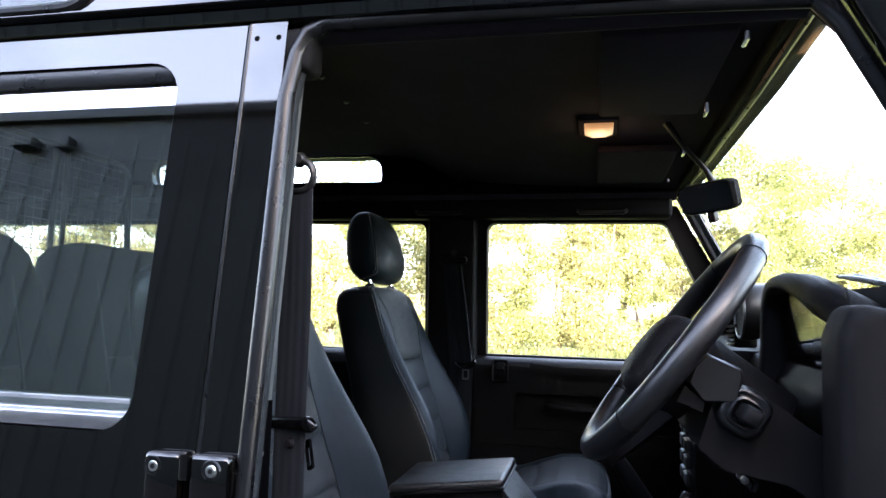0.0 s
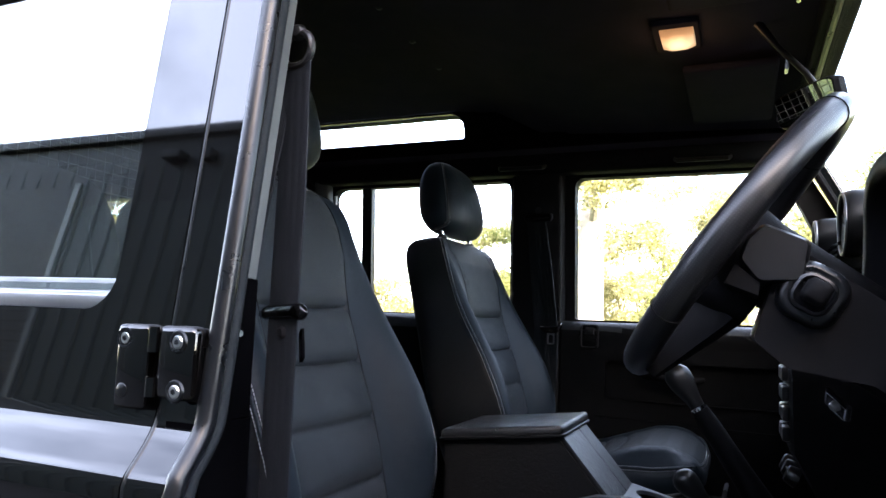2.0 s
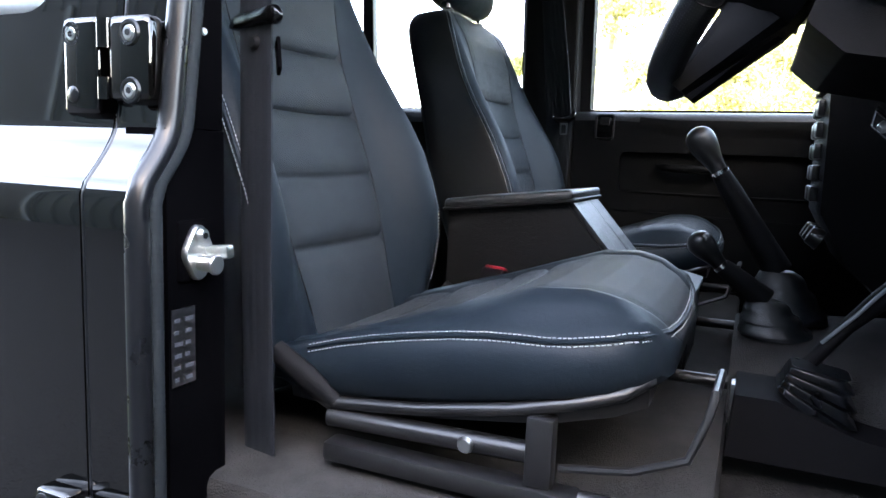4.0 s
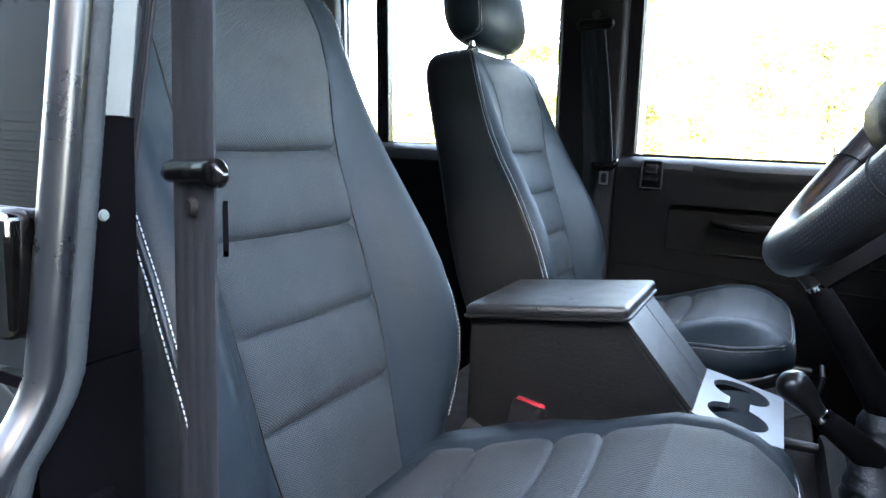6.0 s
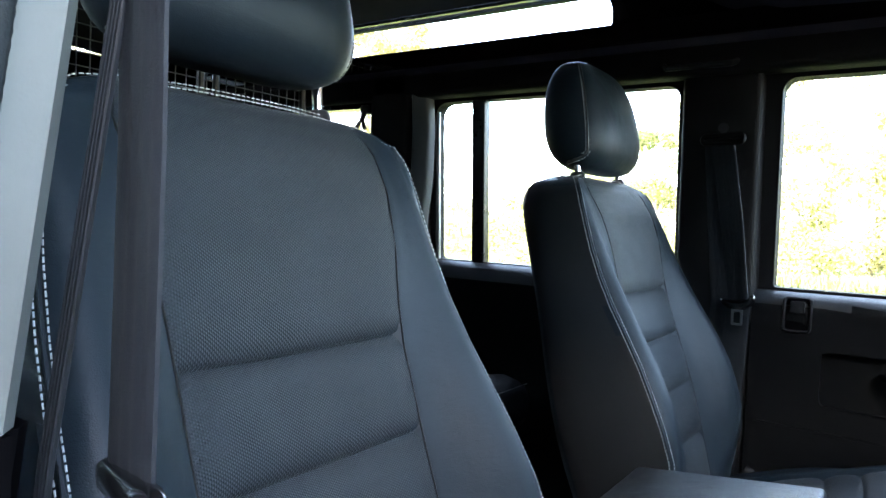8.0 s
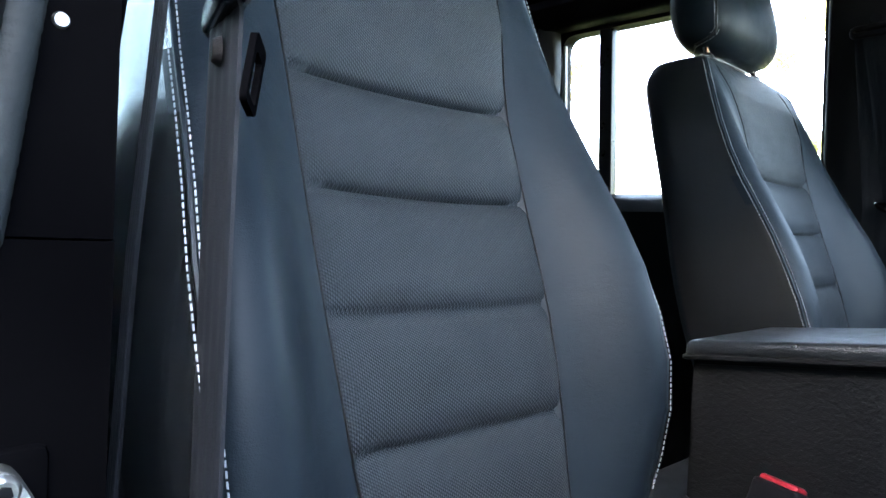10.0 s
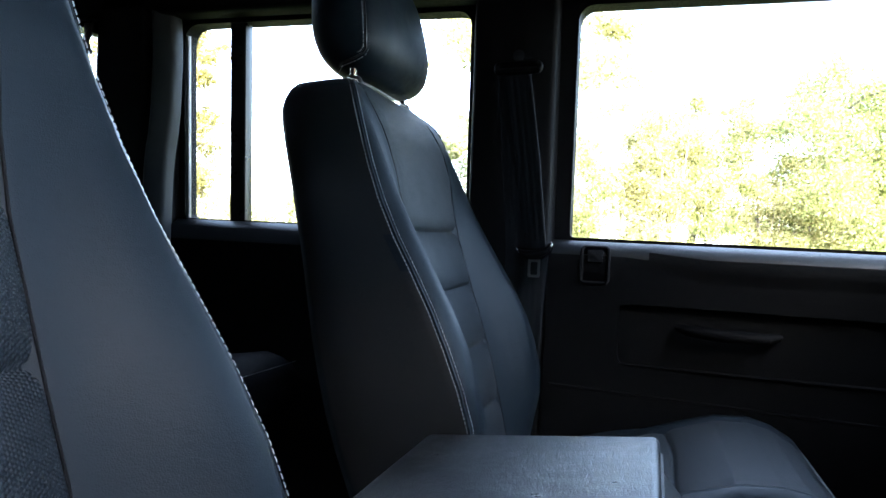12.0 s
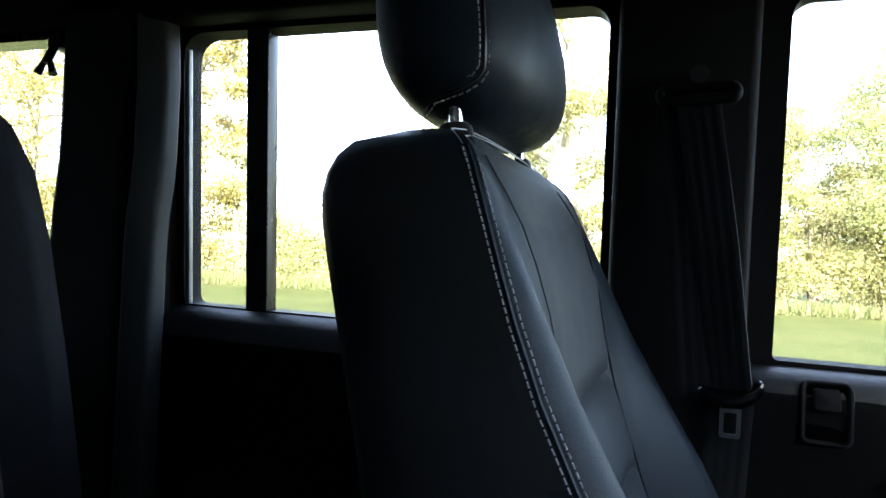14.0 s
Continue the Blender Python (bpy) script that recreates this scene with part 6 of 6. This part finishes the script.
def rear_seat(y0, y1, more):
    yc, w = (y0 + y1) / 2, (y1 - y0) / 2
    st = thing("rear_bench_seat", (-0.95, yc, 0.70), "dark grey cloth rear bench seat with upright backrest", "car seat", "rear seats")
    rows = []
    for z, k, sq in ((1.00, 0.97, 1), (1.15, 1.0, 1), (1.30, 1.0, 1), (1.42, 0.985, 1), (1.50, 0.95, 0.98), (1.55, 0.88, 0.9), (1.58, 0.76, 0.75), (1.595, 0.55, 0.45)):
        x = -0.985 - 0.22 * (z - 1.0)
        half = [(0, 0.0), (0.45, 0.002), (0.62, 0.004), (0.80, 0.022), (0.93, 0.014), (1.0, -0.02), (1.0, -0.07), (0.95, -0.10), (0, -0.105)]
        ring = half + [(-a, b2) for a, b2 in reversed(half[1:-1])]
        rows.append([(x + (b2 + 0.05) * sq - 0.05, yc + a * w * k, z) for a, b2 in ring])
    bk2 = part("backrest", loft(rows), leather_side, st, smooth=60)
    for z in (1.20, 1.33):
        x = -0.985 - 0.22 * (z - 1.0)
        part("seam", tube([(x + 0.0015, yc - w * 0.62, z), (x + 0.0005, yc, z - 0.004), (x + 0.0015, yc + w * 0.62, z)], 0.003, 6), trim_smooth, bk2)
    for s in (-1, 1):
        part("seam", tube([(-0.985 - 0.22 * (z - 1.0) + 0.004, yc + s * w * 0.62, z) for z in (1.02, 1.2, 1.4, 1.5)], 0.003, 6), trim_smooth, bk2)
    yb, wb2 = yc + more / 2, w + more / 2
    rows = []
    for x, zt, zb, k in ((-1.02, 1.045, 0.96, 0.96), (-0.95, 1.060, 0.95, 1.0), (-0.85, 1.080, 0.95, 1.0), (-0.78, 1.092, 0.96, 0.99), (-0.745, 1.086, 0.98, 0.97), (-0.728, 1.066, 1.0, 0.93)):
        half = [(0, zt - 0.006), (0.5, zt - 0.005), (0.66, zt), (0.85, zt - 0.004), (0.97, zt - 0.025), (1.0, (zt + zb) / 2), (0.96, zb), (0, zb)]
        ring = half + [(-a, b2) for a, b2 in reversed(half[1:-1])]
        rows.append([(x, yb + a * wb2 * k, b2 + 0.02) for a, b2 in ring])
    cu = part("seat_cushion", loft(rows), leather_side, st, smooth=60)
    ed = [(-0.733, yb + a * wb2, 1.092) for a in (-0.92, -0.5, 0.0, 0.5, 0.92)]
    part("stitching", stitches(ed, [(0.7, 0, 0.7)] * 5, 0.005, 0.003), thread, cu)
    part("seat_base", box(-1.05, -0.78, y0 + 0.03, y1 - 0.03, 0.70, 0.955, 0.01), trim_black, st)
    return st


rear_seat(0.80, 1.250, 0.0)
rear_seat(1.295, 1.862, 0.125)

gd = thing("load_guard", (-1.42, MID, 0.75), "black wire mesh load guard behind the rear seats", "load guard")
fr = rounded([(0.80, 1.25), (1.955, 1.25), (1.925, 1.885), (0.83, 1.885)], 0.06, 6)
part("frame", tube([(-1.42, y, z) for y, z in fr], 0.010, 8, loop=True), trim_smooth, gd)
for y in (1.19, 1.62, 1.66):
    part("upright", tube([(-1.42, y, 0.72), (-1.42, y, 1.88)], 0.008, 8), trim_smooth, gd)
part("foot", tube([(-1.42, 0.84, 0.70), (-1.42, 0.84, 1.27)], 0.010, 8), trim_smooth, gd)
part("foot", tube([(-1.42, 1.93, 0.70), (-1.42, 1.93, 1.27)], 0.010, 8), trim_smooth, gd)
bm = bmesh.new()
k = 0.85
while k < 1.92:
    tube([(-1.418, k, 1.255), (-1.418, k, 1.88)], 0.0014, 4, bm)
    k += 0.027
k = 1.27
while k < 1.875:
    tube([(-1.421, 0.815, k), (-1.421, 1.94, k)], 0.0014, 4, bm)
    k += 0.027
tagged(part("wire_mesh", bm, wire, gd), kind="stuff")
hk = thing("coat_hook", (-1.265, 2.0, 1.70), "small black plastic hook at the window's top corner", "hook")
part("hook_base", box(-1.276, -1.250, 1.998, 2.03, 1.700, 1.722, 0.004), trim_smooth, hk)
for dx, dz in ((-0.016, -0.044), (0.002, -0.030), (0.014, -0.046)):
    part("prong", tube([(-1.262, 2.002, 1.704), (-1.262 + dx * 0.3, 1.990, 1.704 + dz * 0.55), (-1.262 + dx, 1.988, 1.704 + dz)], [0.007, 0.004, 0.0065], 8), trim_smooth, hk)

# ---- outside: lawn, shed, hedge and trees ----
me_rows = []
N = 60
for i in range(N + 1):
    x = -400 + 800 * (i / N)
    me_rows.append([])
    for j in range(N + 1):
        y = -400 + 800 * (j / N)
        me_rows[-1].append((x, y, 0.0))
tagged(part("ground", loft(me_rows, closed=False, cap=False), lawn), "sunlit mown lawn round the car", "lawn", kind="structure")

# gravel drive between car and shed: a low pad on the lawn
tagged(part("drive", box(-26, 16, -5.95, 0.2, -0.05, 0.012), gravel), "pale gravel drive beside the shed", "drive", kind="structure")

# shed with ribbed cladding behind the camera
shed = thing("shed", (0, -7.0, 0.0), "grey ribbed metal shed with a dark roller door", "shed", kind="structure")
SY = -6.0
bm = bmesh.new()
x = -26.0
prof = []
while x < 14:
    prof += [(x, 0.0), (x + 0.26, 0.0), (x + 0.285, 0.035), (x + 0.33, 0.035), (x + 0.355, 0.0)]
    x += 0.40
for (a, da), (b2, db) in zip(prof, prof[1:]):
    if -17.0 < (a + b2) / 2 < -9.9:
        z0 = 5.08
    else:
        z0 = 0.0
    v = [bm.verts.new(p) for p in ((a, SY + da, z0), (b2, SY + db, z0), (b2, SY + db, 5.85), (a, SY + da, 5.85))]
    bm.faces.new(v)
part("cladding", bm, cladding, shed, smooth=0)
bm = bmesh.new()
for k in range(63):
    box(-17.0, -9.9, SY - 0.10, SY - 0.07 + 0.012 * (k % 2), 0.08 * k, 0.08 * k + 0.075, 0, 1, bm)
part("roller_door", bm, cladding_dark, shed, "dark slatted roller door")
for xx in (-17.05, -9.85):
    part("door_frame", box(xx - 0.06, xx + 0.06, SY - 0.05, SY + 0.06, 0, 5.12), cladding_trim, shed)
part("eaves_gutter", box(-26.2, 14.2, SY - 0.1, SY + 0.16, 5.80, 5.96, 0.02), cladding_dark, shed)
part("shed_roof", loft([[(x, SY + 0.05, 5.92), (x, SY - 7.0, 7.2), (x, SY - 14, 5.92)] + [(x, SY - 14, 0.0), (x, SY - 0.2, 0.0)] for x in (-26, 14)]), cladding_dark, shed)
part("wall_lamp", box(-7.95, -7.6, SY + 0.03, SY + 0.25, 5.36, 5.50, 0.02), cladding_dark, shed)
part("wall_lamp", box(-7.25, -7.05, SY + 0.03, SY + 0.2, 5.34, 5.52, 0.02), cladding_dark, shed)


def leaf_mesh(name, pts, size, material, parent, rng, flat=0.35):
    """Many small leaves, each a bent pair of faces, one joined mesh."""
    n = len(pts)
    d = rng.normal(size=(n, 3))
    d /= np.linalg.norm(d, axis=1)[:, None]
    e = np.cross(d, rng.normal(size=(n, 3)))
    e /= np.linalg.norm(e, axis=1)[:, None]
    up = np.cross(d, e)
    s = (size * (0.6 + 0.8 * rng.random(n)))[:, None]
    a, b2, c, q = pts - d * s, pts + e * s * 0.55 + up * s * flat * 0.4, pts + d * s, pts - e * s * 0.55 + up * s * flat * 0.4
    verts = np.stack([a, b2, c, q], 1).reshape(-1, 3)
    base = np.arange(n)[:, None] * 4
    f1 = base + np.array([[0, 1, 2, 3]])
    me = bpy.data.meshes.new(name)
    me.from_pydata(verts.tolist(), [], f1.tolist())
    me.materials.append(material)
    ob = new(name, me)
    if parent:
        ob.parent = parent
        ob.matrix_parent_inverse = Matrix.Translation(-parent.matrix_basis.translation)
    return ob


def clump_points(rng, centers, radii, per):
    out = []
    for c, r in zip(centers, radii):
        v = rng.normal(size=(per, 3))
        v /= np.linalg.norm(v, axis=1)[:, None]
        rad = r * rng.random(per) ** 0.45
        out.append(np.array(c) + v * rad[:, None] * np.array([1, 1, 0.75]))
    return np.concatenate(out)


def tree(x, y, h, spread, seed, mat, label, leaves=9000, low=0.25, size=0.085, trunk_r=0.16, full=False, wood=None):
    rng = np.random.default_rng(seed)
    t = thing("tree", (x, y, 0), label, "tree", "trees by the hedge")
    lean = rng.normal(size=2) * 0.04 * h
    pts = [(x + lean[0] * k * k, y + lean[1] * k * k, h * 0.92 * k) for k in (0, 0.15, 0.35, 0.6, 0.85, 1.0)]
    bm = tube(pts, [trunk_r * k for k in (1.3, 1.0, 0.85, 0.55, 0.25, 0.06)], 9)
    tips = []
    limbs = 34 if full else 16
    for i in range(limbs):
        k = low + (0.95 - low) * (i + rng.random()) / limbs
        p = Vector((x + lean[0] * k * k, y + lean[1] * k * k, h * 0.92 * k))
        a = 2.4 * i + rng.random()
        bulge = math.sqrt(max(0.08, 1 - ((k - 0.48) / 0.56) ** 2)) if full else 1.15 - 0.75 * abs(k - 0.45)
        ln = spread * (0.55 + 0.5 * rng.random()) * bulge
        e = p + Vector((math.cos(a) * ln, math.sin(a) * ln, ln * (0.05 + 0.25 * rng.random() if full else 0.25 + 0.4 * rng.random())))
        m = p.lerp(e, 0.5) + Vector((0, 0, ln * 0.10))
        tube([p, m, e], [trunk_r * 0.34, trunk_r * 0.2, trunk_r * 0.05], 6, bm)
        tips += [m.lerp(e, 0.15), m.lerp(e, 0.6), e, e + Vector(rng.normal(size=3)) * 0.45 * spread * (0.3 if full else 0.5)]
    part("trunk", bm, wood or bark, t)
    per = leaves // len(tips)
    pts2 = clump_points(rng, [tuple(q) for q in tips], spread * (0.16 + 0.22 * rng.random(len(tips))) * (1.25 if full else 1.0), per)
    leaf_mesh("crown", pts2, size, mat, t, rng)
    return t


def bush(x, y, h, w, seed, mat, label, leaves=3500, size=0.048):
    rng = np.random.default_rng(seed)
    t = thing("bush", (x, y, 0), label, "bush", "bushes of the hedge")
    bm = bmesh.new()
    cs = []
    for i in range(12):
        a = rng.random() * 6.28
        r = w * 0.75 * rng.random() ** 0.5
        top = Vector((x + math.cos(a) * r, y + math.sin(a) * r * 0.7, h * (0.45 + 0.55 * rng.random())))
        tube([(x + rng.normal() * 0.1, y + rng.normal() * 0.1, 0), (Vector((x, y, 0)).lerp(top, 0.5) + Vector((0, 0, 0.2))), top], [0.04, 0.025, 0.008], 5, bm)
        cs += [top, Vector((x, y, 0)).lerp(top, 0.62), Vector((x + math.cos(a) * r * 1.1, y - 0.3 + math.sin(a) * r * 0.5, h * (0.08 + 0.2 * rng.random())))]
    part("stems", bm, bark, t)
    pts2 = clump_points(rng, [tuple(c) for c in cs], w * (0.25 + 0.25 * rng.random(len(cs))), leaves // len(cs))
    pts2[:, 2] = np.abs(pts2[:, 2])
    leaf_mesh("foliage", pts2, size, mat, t, rng)
    return t


def hedge_y(x):
    return 24.0 + 0.33 * x if x < 0 else 24.0 + 0.25 * x


rng0 = random.Random(4)
for i, x in enumerate((-38, -34, -30.5, -27, -24, -21, -18.5, -16, -14, -12, -10.2, -8.5, -7, -5.4, -4, -2.6, -1.2, 0.3, 1.8, 3.4, 5.0, 6.8, 8.8, 11, 13.5, 16.5, 20, 24, 29)):
    y = hedge_y(x) + rng0.uniform(-0.5, 0.8)
    tall = 2.3 if -13 < x < -9.5 else 4.8 if -9.5 <= x <= -5 else 5.0 if -5 < x < 4 else 3.6 if x < 0 else 4.4
    bush(x, y, tall * 1.10 * rng0.uniform(0.85, 1.15), 1.6 if x > -14 else 2.0, 50 + i, leaf_yellow if i % 3 else leaf_green, "leafy hedge bush turning yellow at the lawn's edge", leaves=19000 if -14 < x < 9 else 6000)
for i, (x, y, h, s, mt, n, full) in enumerate((
        (-30, 15.5, 11, 3.4, leaf_ochre, 9000, True), (-23.5, 14.5, 10, 3.2, leaf_ochre, 9000, True), (-19.6, 17.0, 10.5, 3.0, leaf_ochre, 16000, True), (-15.6, 19.8, 11.5, 1.9, leaf_ochre, 20000, True),
        (-3.75, 19.6, 12.5, 3.0, leaf_yellow, 15000, False), (1.1, 26.5, 7.1, 2.3, leaf_yellow, 7000, False), (5.3, 26.0, 8.2, 2.9, leaf_green, 20000, True), (8.8, 28.0, 7.6, 2.8, leaf_green, 14000, True),
        (11.5, 29.0, 6.0, 2.6, leaf_yellow, 8000, True), (15, 34, 6.0, 3.0, leaf_yellow, 7000, True), (22, 40, 6.5, 3.2, leaf_green, 7000, True), (30, 44, 8, 3.4, leaf_yellow, 7000, True))):
    pale = x == -3.75
    tree(x, y, h, s, 200 + i, mt, "tall tree with a pale thick trunk and thin autumn leaves" if pale else "broadleaf tree with autumn foliage behind the lawn", int(n * 2.8), low=0.06 if full else 0.25, size=0.050 if full else 0.056,
         trunk_r=0.40 if pale else 0.16, full=full, wood=pale_bark if pale else None)
rng = np.random.default_rng(9)
n = 80000
gx = rng.uniform(-36, 26, n)
gy = np.array([hedge_y(v) for v in gx]) - rng.uniform(-0.6, 1.5, n)
root = np.stack([gx, gy, np.zeros(n)], 1)
hgt = (0.06 + 0.42 * rng.random(n) ** 2.2)[:, None] * np.array([0, 0, 1.0]) + rng.normal(size=(n, 3)) * np.array([0.12, 0.12, 0.0])
ang = rng.uniform(0, math.pi, n)
wid = np.stack([np.cos(ang), np.sin(ang), np.zeros(n)], 1) * 0.013
verts = np.stack([root - wid, root + wid, root + hgt * 0.6 + wid * 0.8, root + hgt, root + hgt * 0.6 - wid * 0.8], 1).reshape(-1, 3)
me = bpy.data.meshes.new("tall_grass")
me.from_pydata(verts.tolist(), [], (np.arange(n)[:, None] * 5 + np.arange(5)[None, :]).tolist())
me.materials.append(grass_blade)
tagged(new("tall_grass", me), "pale dry tall grass along the hedge", "grass", kind="stuff")
